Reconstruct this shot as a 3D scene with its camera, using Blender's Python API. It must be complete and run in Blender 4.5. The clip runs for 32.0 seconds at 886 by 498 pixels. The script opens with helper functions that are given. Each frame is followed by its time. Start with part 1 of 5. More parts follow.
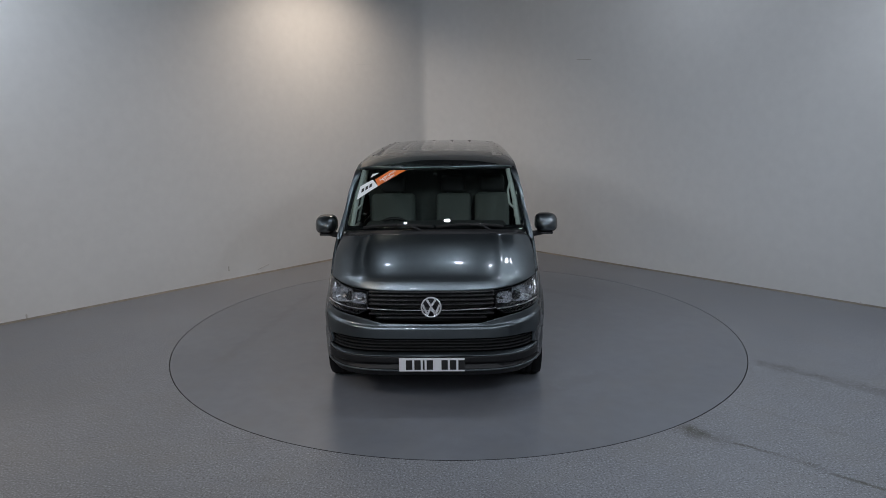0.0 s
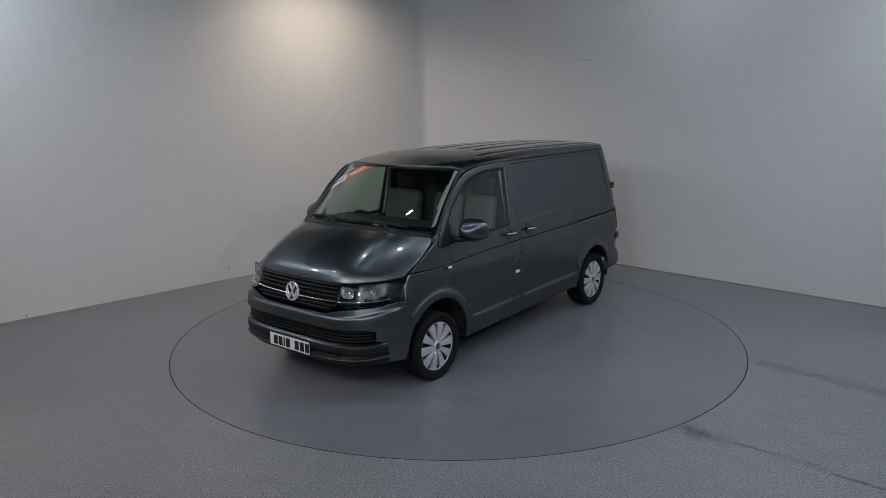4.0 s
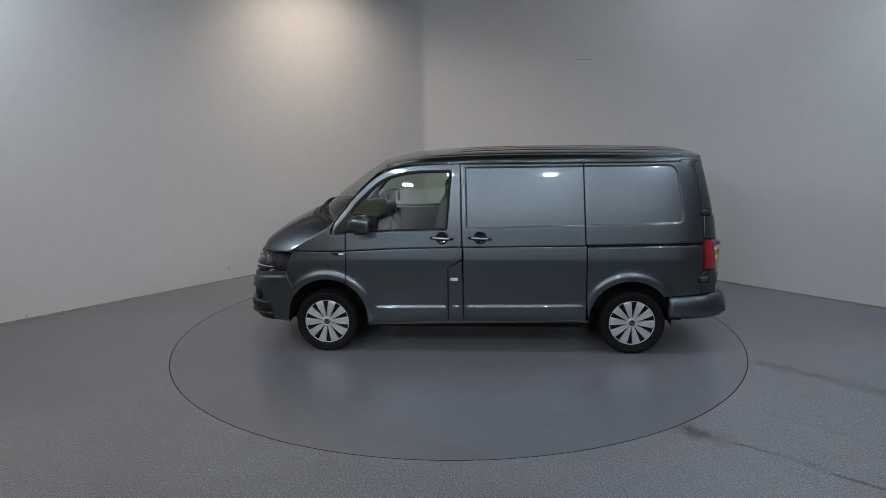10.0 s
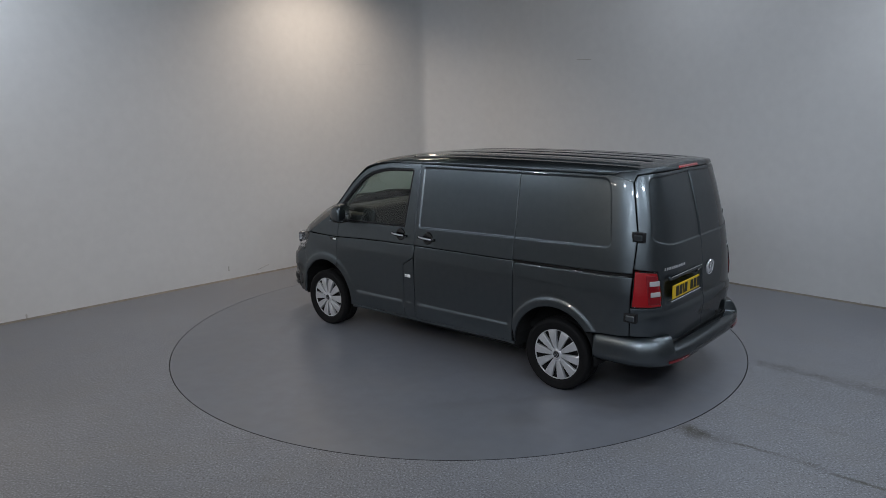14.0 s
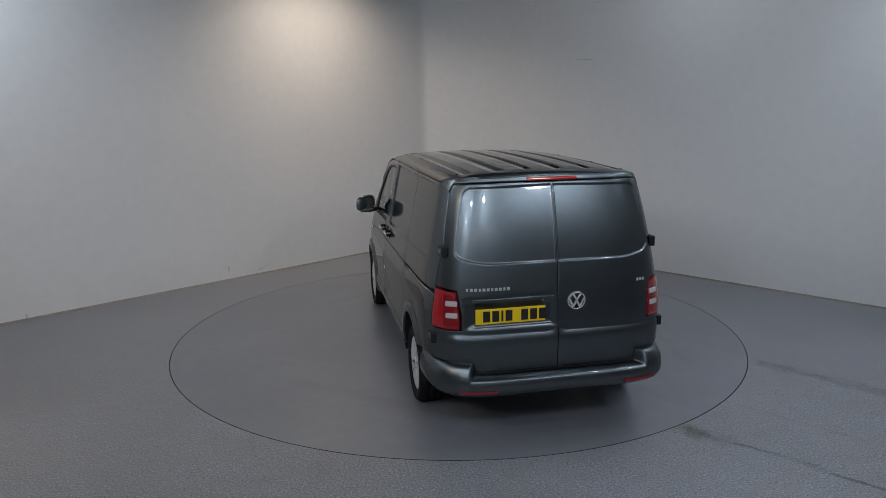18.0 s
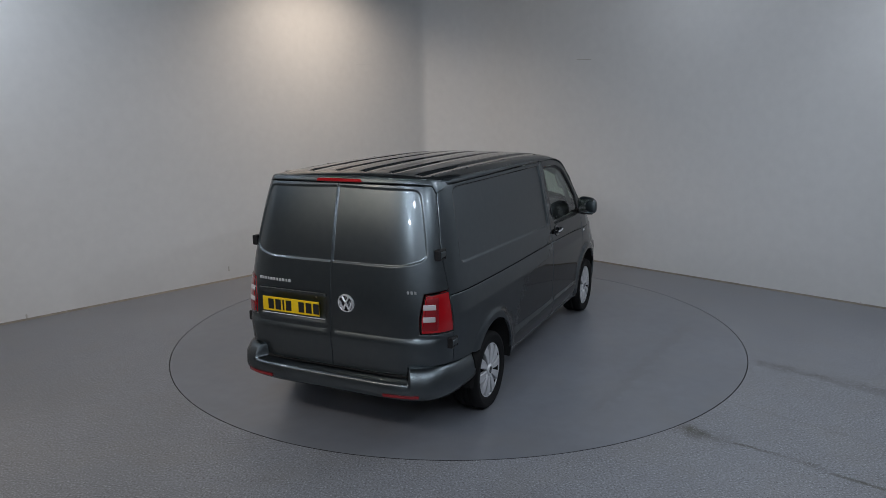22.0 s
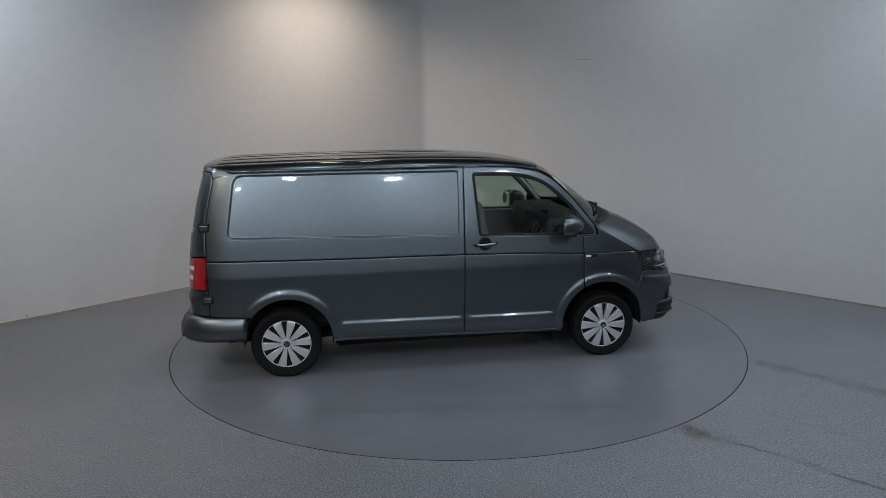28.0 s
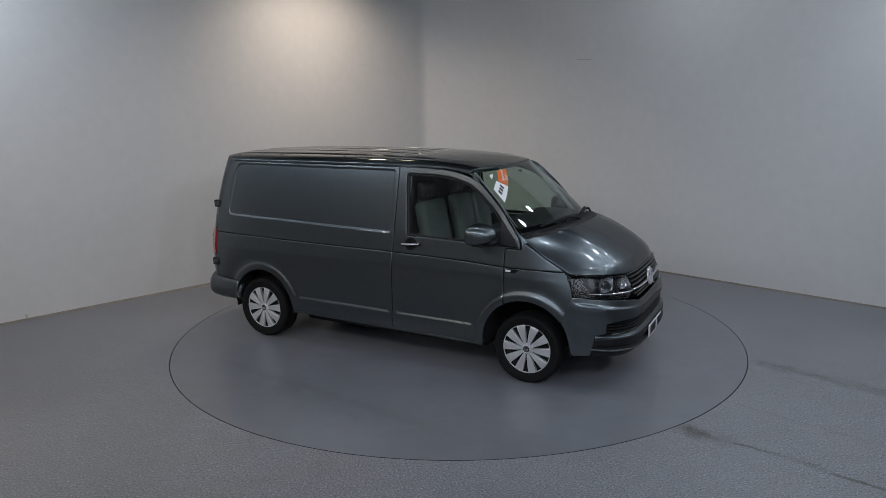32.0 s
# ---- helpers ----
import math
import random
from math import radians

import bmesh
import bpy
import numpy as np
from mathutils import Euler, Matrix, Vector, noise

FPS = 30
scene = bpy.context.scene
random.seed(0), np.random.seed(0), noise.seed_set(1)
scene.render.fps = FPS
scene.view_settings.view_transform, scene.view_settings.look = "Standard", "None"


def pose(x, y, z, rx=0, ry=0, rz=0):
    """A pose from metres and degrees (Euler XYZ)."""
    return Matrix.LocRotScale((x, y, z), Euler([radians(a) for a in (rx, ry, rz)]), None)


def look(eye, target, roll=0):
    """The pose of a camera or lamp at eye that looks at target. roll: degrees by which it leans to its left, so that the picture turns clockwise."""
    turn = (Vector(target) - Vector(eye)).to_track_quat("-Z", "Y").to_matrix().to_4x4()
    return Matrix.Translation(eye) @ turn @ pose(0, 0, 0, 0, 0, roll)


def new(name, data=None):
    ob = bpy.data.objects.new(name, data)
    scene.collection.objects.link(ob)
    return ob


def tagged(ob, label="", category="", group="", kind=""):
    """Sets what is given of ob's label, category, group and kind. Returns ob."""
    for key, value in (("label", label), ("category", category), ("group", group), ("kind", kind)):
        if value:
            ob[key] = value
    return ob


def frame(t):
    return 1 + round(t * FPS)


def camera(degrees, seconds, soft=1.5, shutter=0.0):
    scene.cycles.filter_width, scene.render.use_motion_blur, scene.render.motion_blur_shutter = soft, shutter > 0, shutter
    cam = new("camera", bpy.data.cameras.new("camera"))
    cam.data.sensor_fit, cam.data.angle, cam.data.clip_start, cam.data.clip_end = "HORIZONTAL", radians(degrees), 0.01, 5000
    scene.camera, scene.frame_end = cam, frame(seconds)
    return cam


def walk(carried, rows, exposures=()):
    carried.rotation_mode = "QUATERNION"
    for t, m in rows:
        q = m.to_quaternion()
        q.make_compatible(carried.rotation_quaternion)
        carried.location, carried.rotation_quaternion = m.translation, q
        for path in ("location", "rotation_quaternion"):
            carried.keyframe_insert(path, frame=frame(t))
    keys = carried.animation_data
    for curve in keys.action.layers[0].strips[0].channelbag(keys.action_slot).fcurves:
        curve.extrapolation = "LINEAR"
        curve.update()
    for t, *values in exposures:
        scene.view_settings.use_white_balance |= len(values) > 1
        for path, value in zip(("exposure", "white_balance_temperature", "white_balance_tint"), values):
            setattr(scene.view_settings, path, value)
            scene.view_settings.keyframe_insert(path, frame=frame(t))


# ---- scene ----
cam = camera(63.7, 32.0, soft=0.8)
EYE = (0.0, -7.504, 2.429)
PAN, PITCH, ROLL = radians(-1.021), radians(-11.568), -0.794
AIM = (EYE[0] + math.sin(PAN) * math.cos(PITCH), EYE[1] + math.cos(PAN) * math.cos(PITCH), EYE[2] + math.sin(PITCH))
walk(cam, [(0.0, look(EYE, AIM, ROLL)), (32.0, look(EYE, AIM, ROLL))], exposures=[(0.0, 0.0), (32.0, 0.0)])

# ---- world and lamps ----
world = bpy.data.worlds.new("world")
scene.world = world
world.use_nodes = True
world.node_tree.nodes["Background"].inputs[0].default_value = (0.5, 0.55, 0.6, 1)
world.node_tree.nodes["Background"].inputs[1].default_value = 0.0


def area_lamp(name, eye, target, power, colour, sx, sy, spread=180.0):
    d = bpy.data.lights.new(name, "AREA")
    d.shape, d.size, d.size_y, d.energy, d.color, d.spread = "RECTANGLE", sx, sy, power, colour, radians(spread)
    ob = new(name, d)
    ob.matrix_world = look(eye, target)
    return ob


COOL, WARM = (0.822, 0.90, 1.02), (1.0, 0.83, 0.68)
# lamps over the right of the room, then spots aimed at the turntable
WIDE = [(x + 0.12 * k, y, 4.1, 4.9) for x in (2.75, 3.70, 4.60) for k, y in ((-1, -2.75), (0, -1.35), (1, 0.0))]
SPOTS = [(-5.1, -2.9, 4.1, 5), (-4.0, -1.75, 4.1, 4), (-5.6, -0.9, 4.1, 5), (-1.95, -5.95, 4.0, 7.5), (-2.3, -8.4, 4.05, 14), (1.06, -6.94, 4.0, 13), (3.1, -6.1, 4.1, 12), (-0.9, -7.0, 4.05, 6)]
for lx, ly, lz, power in WIDE:
    area_lamp("unseen_lamp", (lx, ly, lz), (lx * 0.6, ly - 0.9, 0.0), power, COOL, 0.22, 0.12, 140)
for lx, ly, lz, power in SPOTS:
    area_lamp("unseen_lamp", (lx, ly, lz), (0.0, 0.2, 0.7), power, COOL, 0.22, 0.12, 105)
for lx, ly in ((0.1, -1.3), (-1.3, -1.3), (1.4, -1.3)):
    area_lamp("unseen_lamp", (lx, ly, 4.4), (lx, ly + 0.4, 0.0), 5.5, COOL, 0.16, 0.08, 150)
# Unseen fill lamps added for the wall tops, right floor and south wall.
for lx, ly, power, aim in ((-4.6, -1.5, 31.0, (-5.6, 0.1, 3.6)), (4.9, -1.2, 22.0, (5.6, 0.2, 3.6)), (2.3, 1.0, 5.0, (3.0, 2.3, 3.6)), (5.4, -4.6, 15.0, (4.6, -3.4, 0.0)), (-3.2, -9.6, 27.0, (-3.2, -11.0, 3.7)), (0.0, -9.6, 27.0, (0.0, -11.0, 3.7)), (3.2, -9.6, 27.0, (3.2, -11.0, 3.7))):
    area_lamp("unseen_lamp", (lx, ly, 4.5), aim, power, COOL, 0.22, 0.12, 150)
for lx, ly, lz, power in ((-4.47, -4.96, 4.0, 15), (-3.67, -5.48, 4.0, 15)):
    area_lamp("unseen_lamp", (lx, ly, lz), (-3.6, -2.2, 0.0), power, (1.0, 0.87, 0.74), 0.22, 0.12, 112)
for k in (-0.4, 0.4):
    area_lamp("wall_lamp", (-1.42 + 0.70 * k, 2.55 + 0.71 * k, 4.6), (-1.72 + 0.75 * k, 3.0 + 0.76 * k, 0.0), 16, WARM, 0.4, 0.22, 132)


# ---- materials ----
def material(name, colour, rough=0.5, metal=0.0, coat=0.0, grain=0.0, grain_size=40.0, bump=0.0, bump_size=200.0, alpha=None, emit=0.0, spec=0.5, coat_ior=1.5, edge_tint=1.0):
    m = bpy.data.materials.new(name)
    m.use_nodes = True
    nt = m.node_tree
    b = nt.nodes["Principled BSDF"]
    b.inputs["Base Color"].default_value = (*colour, 1)
    b.inputs["Roughness"].default_value = rough
    b.inputs["Metallic"].default_value = metal
    b.inputs["Coat Weight"].default_value = coat
    b.inputs["Coat Roughness"].default_value = 0.04
    b.inputs["Specular IOR Level"].default_value = spec
    b.inputs["Coat IOR"].default_value = coat_ior
    b.inputs["Specular Tint"].default_value = (edge_tint, edge_tint, edge_tint, 1)
    if emit:
        b.inputs["Emission Color"].default_value = (*colour, 1)
        b.inputs["Emission Strength"].default_value = emit
    co = nt.nodes.new("ShaderNodeTexCoord")
    if grain:
        n = nt.nodes.new("ShaderNodeTexNoise")
        n.inputs["Scale"].default_value = grain_size
        n.inputs["Detail"].default_value = 6
        n2 = nt.nodes.new("ShaderNodeTexNoise")
        n2.inputs["Scale"].default_value = grain_size * 0.06
        n2.inputs["Detail"].default_value = 3
        nt.links.new(co.outputs["Object"], n.inputs["Vector"])
        nt.links.new(co.outputs["Object"], n2.inputs["Vector"])
        add = nt.nodes.new("ShaderNodeMath")
        add.operation = "ADD"
        nt.links.new(n.outputs["Fac"], add.inputs[0])
        nt.links.new(n2.outputs["Fac"], add.inputs[1])
        r = nt.nodes.new("ShaderNodeMapRange")
        r.inputs["From Min"].default_value, r.inputs["From Max"].default_value = 0.6, 1.4
        r.inputs["To Min"].default_value, r.inputs["To Max"].default_value = 1 - grain, 1 + grain
        nt.links.new(add.outputs[0], r.inputs["Value"])
        mul = nt.nodes.new("ShaderNodeVectorMath")
        mul.operation = "SCALE"
        mul.inputs[0].default_value = colour
        nt.links.new(r.outputs[0], mul.inputs["Scale"])
        nt.links.new(mul.outputs[0], b.inputs["Base Color"])
    if bump:
        n3 = nt.nodes.new("ShaderNodeTexNoise")
        n3.inputs["Scale"].default_value = bump_size
        n3.inputs["Detail"].default_value = 4
        bp = nt.nodes.new("ShaderNodeBump")
        bp.inputs["Strength"].default_value = bump
        bp.inputs["Distance"].default_value = 0.002
        nt.links.new(co.outputs["Object"], n3.inputs["Vector"])
        nt.links.new(n3.outputs["Fac"], bp.inputs["Height"])
        nt.links.new(bp.outputs[0], b.inputs["Normal"])
    return m


def glass_material(name, tint, gloss=0.06):
    m = bpy.data.materials.new(name)
    m.use_nodes = True
    nt = m.node_tree
    nt.nodes.remove(nt.nodes["Principled BSDF"])
    t = nt.nodes.new("ShaderNodeBsdfTransparent")
    t.inputs[0].default_value = (*tint, 1)
    g = nt.nodes.new("ShaderNodeBsdfGlossy")
    g.inputs["Roughness"].default_value = 0.01
    lw = nt.nodes.new("ShaderNodeLayerWeight")
    pw = nt.nodes.new("ShaderNodeMath")
    pw.operation = "POWER"
    pw.inputs[1].default_value = 5.0
    f = nt.nodes.new("ShaderNodeMath")
    f.operation = "MULTIPLY_ADD"
    f.inputs[1].default_value, f.inputs[2].default_value = 0.98 - gloss, gloss
    nt.links.new(lw.outputs["Facing"], pw.inputs[0])
    nt.links.new(pw.outputs[0], f.inputs[0])
    mx = nt.nodes.new("ShaderNodeMixShader")
    nt.links.new(f.outputs[0], mx.inputs[0])
    nt.links.new(t.outputs[0], mx.inputs[1])
    nt.links.new(g.outputs[0], mx.inputs[2])
    nt.links.new(mx.outputs[0], nt.nodes["Material Output"].inputs[0])
    return m


WALL = material("white_wall_paint", (0.72, 0.72, 0.71), 0.6, grain=0.04, grain_size=9, bump=0.05, bump_size=90)
CEIL = material("dark_ceiling_paint", (0.03, 0.03, 0.032), 0.8, grain=0.2, grain_size=6)
PAINT = material("grey_metallic_paint", (0.119, 0.138, 0.149), 0.335, metal=1.0, coat=1.0, coat_ior=1.39, edge_tint=0.12, grain=0.06, grain_size=300)
TRIM = material("black_plastic", (0.011, 0.011, 0.012), 0.5, grain=0.2, grain_size=120, spec=0.3)
GLOSSBLACK = material("gloss_black", (0.006, 0.006, 0.007), 0.08, coat=0.5)
SATIN = material("satin_black", (0.010, 0.010, 0.011), 0.28)
BADGE = material("bright_badge_metal", (0.78, 0.79, 0.81), 0.22, metal=0.65)
BLACK = material("matt_black", (0.006, 0.006, 0.006), 0.9)
RUBBER = material("tyre_rubber", (0.008, 0.008, 0.0085), 0.75, grain=0.3, grain_size=60, bump=0.2, bump_size=160, spec=0.18)
SILVER = material("silver_wheel_paint", (0.60, 0.61, 0.63), 0.36, metal=0.45, grain=0.07, grain_size=90)
CHROME = material("chrome", (0.80, 0.81, 0.83), 0.07, metal=1.0)
REDLENS = material("red_lens", (0.34, 0.004, 0.008), 0.12, coat=1.0, bump=0.35, bump_size=38)
DARKRED = material("dark_red_reflector", (0.20, 0.004, 0.008), 0.18, coat=1.0, bump=0.3, bump_size=120)
CLEARLENS = material("frosted_clear_lens", (0.62, 0.58, 0.58), 0.15, metal=0.3, coat=1.0)
WHITEP = material("white_plate", (0.75, 0.76, 0.78), 0.35, grain=0.03)
YELLOWP = material("yellow_plate", (0.78, 0.52, 0.01), 0.35, grain=0.03)
INK = material("black_ink", (0.01, 0.01, 0.01), 0.5)
STICKW = material("white_sticker", (0.80, 0.82, 0.82), 0.4)
ORANGE = material("orange_sticker", (0.75, 0.17, 0.03), 0.4)
FABRIC = material("grey_seat_cover", (0.095, 0.105, 0.099), 0.85, grain=0.10, grain_size=30)
DASH = material("dark_dashboard_plastic", (0.02, 0.02, 0.021), 0.6, grain=0.2, grain_size=40)
HEADLIN = material("pale_interior_lining", (0.42, 0.45, 0.43), 0.8, grain=0.06)
LINING = material("grey_bulkhead_lining", (0.24, 0.26, 0.25), 0.8, grain=0.10, grain_size=20)
# Bulkhead grey lowered so its colour carries the shade inside the cab.
BULK = material("shade_dark_bulkhead", (0.055, 0.060, 0.058), 0.7, grain=0.15, grain_size=20)
MIRRORG = material("mirror_glass", (0.75, 0.78, 0.8), 0.02, metal=1.0)
GLASS = glass_material("greenish_window_glass", (0.70, 0.80, 0.74), 0.085)
SCREEN = glass_material("tinted_windscreen_glass", (0.56, 0.65, 0.60), 0.08)
LAMPGLASS = glass_material("clear_lamp_cover", (0.92, 0.93, 0.95))


def node(nt, kind, **values):
    n = nt.nodes.new(kind)
    for k, v in values.items():
        n.inputs[k].default_value = v
    return n


def floor_material(name, base, rough, speck, stains=(), bump=0.25, spec=0.5):
    """Speckled grey resin with a worn sheen; stains: (x0, y0, x1, y1, width, darkness)."""
    m = bpy.data.materials.new(name)
    m.use_nodes = True
    nt = m.node_tree
    b = nt.nodes["Principled BSDF"]
    co = nt.nodes.new("ShaderNodeTexCoord")
    vec = co.outputs["Object"]
    b.inputs["Specular IOR Level"].default_value = spec
    fine = node(nt, "ShaderNodeTexNoise", Scale=62.0, Detail=3.0, Roughness=0.75)
    mid = node(nt, "ShaderNodeTexNoise", Scale=7.0, Detail=5.0)
    big = node(nt, "ShaderNodeTexNoise", Scale=0.7, Detail=4.0)
    for n in (fine, mid, big):
        nt.links.new(vec, n.inputs["Vector"])

    def ranged(sock, a, c, lo, hi):
        r = nt.nodes.new("ShaderNodeMapRange")
        for i, v in zip(("From Min", "From Max", "To Min", "To Max"), (a, c, lo, hi)):
            r.inputs[i].default_value = v
        nt.links.new(sock, r.inputs["Value"])
        return r.outputs[0]

    def maths(op, a, c):
        n = nt.nodes.new("ShaderNodeMath")
        n.operation = op
        for i, v in enumerate((a, c)):
            if isinstance(v, (int, float)):
                n.inputs[i].default_value = v
            else:
                nt.links.new(v, n.inputs[i])
        return n.outputs[0]

    k = ranged(fine.outputs["Fac"], 0.3, 0.7, 1 - speck, 1 + speck)
    k = maths("MULTIPLY", k, ranged(mid.outputs["Fac"], 0.3, 0.7, 0.93, 1.07))
    k = maths("MULTIPLY", k, ranged(big.outputs["Fac"], 0.3, 0.7, 0.9, 1.1))
    sep = nt.nodes.new("ShaderNodeSeparateXYZ")
    nt.links.new(vec, sep.inputs[0])
    total = None
    for x0, y0, x1, y1, wid, dark in stains:
        ln = math.hypot(x1 - x0, y1 - y0)
        ux, uy = (x1 - x0) / ln, (y1 - y0) / ln
        dx, dy = maths("SUBTRACT", sep.outputs[0], x0), maths("SUBTRACT", sep.outputs[1], y0)
        along = maths("ADD", maths("MULTIPLY", dx, ux), maths("MULTIPLY", dy, uy))
        across = maths("SUBTRACT", maths("MULTIPLY", dx, uy), maths("MULTIPLY", dy, ux))
        wob = maths("MULTIPLY", maths("SUBTRACT", mid.outputs["Fac"], 0.5), wid * 2.5)
        dist = maths("ABSOLUTE", maths("ADD", across, wob), 0.0)
        mask = ranged(dist, wid * 0.2, wid, 1.0, 0.0)
        ends = maths("MULTIPLY", ranged(along, 0.0, 0.15, 0.0, 1.0), ranged(along, ln - 0.3, ln, 1.0, 0.0))
        mask = maths("MULTIPLY", maths("MULTIPLY", mask, ends), dark)
        mask = maths("MULTIPLY", mask, ranged(mid.outputs["Fac"], 0.35, 0.6, 0.5, 1.0))
        total = mask if total is None else maths("MAXIMUM", total, mask)
    sc = nt.nodes.new("ShaderNodeVectorMath")
    sc.operation = "SCALE"
    sc.inputs[0].default_value = base
    nt.links.new(k, sc.inputs["Scale"])
    out = sc.outputs[0]
    if total is not None:
        mx = nt.nodes.new("ShaderNodeMix")
        mx.data_type = "RGBA"
        nt.links.new(total, mx.inputs[0])
        nt.links.new(out, mx.inputs[6])
        mx.inputs[7].default_value = (0.055, 0.050, 0.037, 1)
        out = mx.outputs[2]
    warm = nt.nodes.new("ShaderNodeMix")
    warm.data_type = "RGBA"
    tone = node(nt, "ShaderNodeTexNoise", Scale=2.3, Detail=5.0, Roughness=0.6)
    nt.links.new(vec, tone.inputs["Vector"])
    nt.links.new(ranged(tone.outputs["Fac"], 0.45, 0.7, 0.0, 0.35), warm.inputs[0])
    nt.links.new(out, warm.inputs[6])
    warm.inputs[7].default_value = (base[0] * 1.02, base[1] * 0.95, base[2] * 0.82, 1)
    out = warm.outputs[2]
    dots = node(nt, "ShaderNodeTexNoise", Scale=74.0, Detail=2.0)
    nt.links.new(vec, dots.inputs["Vector"])
    for lo, hi, col in ((0.58, 0.72, (0.46, 0.48, 0.53, 1)), (0.42, 0.28, (0.07, 0.06, 0.06, 1))):
        mx = nt.nodes.new("ShaderNodeMix")
        mx.data_type = "RGBA"
        nt.links.new(ranged(dots.outputs["Fac"], lo, hi, 0.0, min(1.0, speck * 2.0)), mx.inputs[0])
        nt.links.new(out, mx.inputs[6])
        mx.inputs[7].default_value = col
        out = mx.outputs[2]
    nt.links.new(out, b.inputs["Base Color"])
    nt.links.new(ranged(mid.outputs["Fac"], 0.3, 0.7, rough - 0.01, rough + 0.01), b.inputs["Roughness"])
    bp = nt.nodes.new("ShaderNodeBump")
    bp.inputs["Strength"].default_value = bump
    bp.inputs["Distance"].default_value = 0.002
    nt.links.new(fine.outputs["Fac"], bp.inputs["Height"])
    nt.links.new(bp.outputs[0], b.inputs["Normal"])
    return m


STAINS = [(1.62, -2.40, 2.02, -2.76, 0.135, 1.0), (1.85, -2.62, 2.42, -3.03, 0.028, 0.85), (2.28, -2.93, 2.50, -3.17, 0.055, 1.0), (2.40, -3.10, 3.0, -3.64, 0.028, 1.0),
          (2.74, -1.02, 3.9, -2.13, 0.12, 0.5), (2.95, -1.20, 3.5, -1.74, 0.024, 0.7), (2.18, -1.95, 3.05, -2.80, 0.02, 0.35)]
FLOOR = floor_material("grey_speckled_resin_floor", (0.215, 0.223, 0.241), 0.42, 0.44, STAINS)
TABLE = floor_material("grey_resin_turntable", (0.178, 0.188, 0.210), 0.30, 0.01, [(-1.6, -1.9, 1.2, -2.3, 0.10, 0.22), (1.3, 1.4, 2.2, 0.2, 0.12, 0.2), (-2.4, 0.2, -1.0, 1.9, 0.1, 0.2)], 0.03, 0.8)


# ---- small mesh helpers ----
def mesh_object(name, verts, faces, mat, parent=None, smooth=True, label=""):
    me = bpy.data.meshes.new(name)
    me.from_pydata([tuple(v) for v in verts], [], faces)
    me.validate()
    if smooth:
        me.polygons.foreach_set("use_smooth", [True] * len(me.polygons))
    me.materials.append(mat)
    ob = new(name, me)
    if parent is not None:
        ob.parent = parent
    if label:
        tagged(ob, label)
    return ob


def part(name, bm, mat, parent, label="", smooth=False):
    me = bpy.data.meshes.new(name)
    bmesh.ops.recalc_face_normals(bm, faces=bm.faces)
    bm.to_mesh(me)
    bm.free()
    if smooth:
        me.polygons.foreach_set("use_smooth", [True] * len(me.polygons))
    me.materials.append(mat)
    ob = new(name, me)
    if parent is not None:
        ob.parent = parent
    if label:
        tagged(ob, label)
    return ob


def box_bm(cx, cy, cz, sx, sy, sz, bevel=0.0, seg=2, m=None, bm=None):
    bm = bm or bmesh.new()
    r = bmesh.ops.create_cube(bm, size=1.0)
    vs = r["verts"]
    bmesh.ops.scale(bm, vec=(sx, sy, sz), verts=vs)
    if bevel:
        es = list({e for v in vs for e in v.link_edges})
        rr = bmesh.ops.bevel(bm, geom=es, offset=bevel, segments=seg, affect="EDGES", profile=0.5)
        vs = list({v for f in rr["faces"] for v in f.verts} | {v for v in vs if v.is_valid})
    if m is not None:
        bmesh.ops.transform(bm, matrix=m, verts=vs)
    bmesh.ops.translate(bm, vec=(cx, cy, cz), verts=vs)
    return bm


def tube_bm(points, radius, seg=10, closed=False, bm=None):
    """A round bar along points."""
    bm = bm or bmesh.new()
    pts = [Vector(p) for p in points]
    n = len(pts)
    rings = []
    for i, p in enumerate(pts):
        a = pts[(i - 1) % n] if closed or i else p
        b = pts[(i + 1) % n] if closed or i < n - 1 else p
        d = (b - a).normalized()
        up = Vector((0, 0, 1)) if abs(d.z) < 0.9 else Vector((1, 0, 0))
        u = d.cross(up).normalized()
        w = u.cross(d)
        rings.append([bm.verts.new(p + radius * (math.cos(2 * math.pi * k / seg) * u + math.sin(2 * math.pi * k / seg) * w)) for k in range(seg)])
    for i in range(n if closed else n - 1):
        r0, r1 = rings[i], rings[(i + 1) % n]
        for k in range(seg):
            bm.faces.new((r0[k], r0[(k + 1) % seg], r1[(k + 1) % seg], r1[k]))
    if not closed:
        bm.faces.new(rings[0])
        bm.faces.new(rings[-1])
    return bm


def revolve(profile, seg=48, axis="y"):
    """Verts and faces of a ring: profile of (radius, along)."""
    n = len(profile)
    verts, faces = [], []
    for k in range(seg):
        a = 2 * math.pi * k / seg
        for r, h in profile:
            verts.append((r * math.cos(a), h, r * math.sin(a)) if axis == "y" else (r * math.cos(a), r * math.sin(a), h))
    for k in range(seg):
        for i in range(n - 1):
            a, b = k * n + i, ((k + 1) % seg) * n + i
            faces.append((a, b, b + 1, a + 1))
    return verts, faces


# ---- room ----
CORNERS = [(-7.6, -2.15), (-0.52, 5.057), (0.50, 4.84), (7.6, -1.82), (7.6, -11.0), (-7.6, -11.0)]
HIGH = 4.65


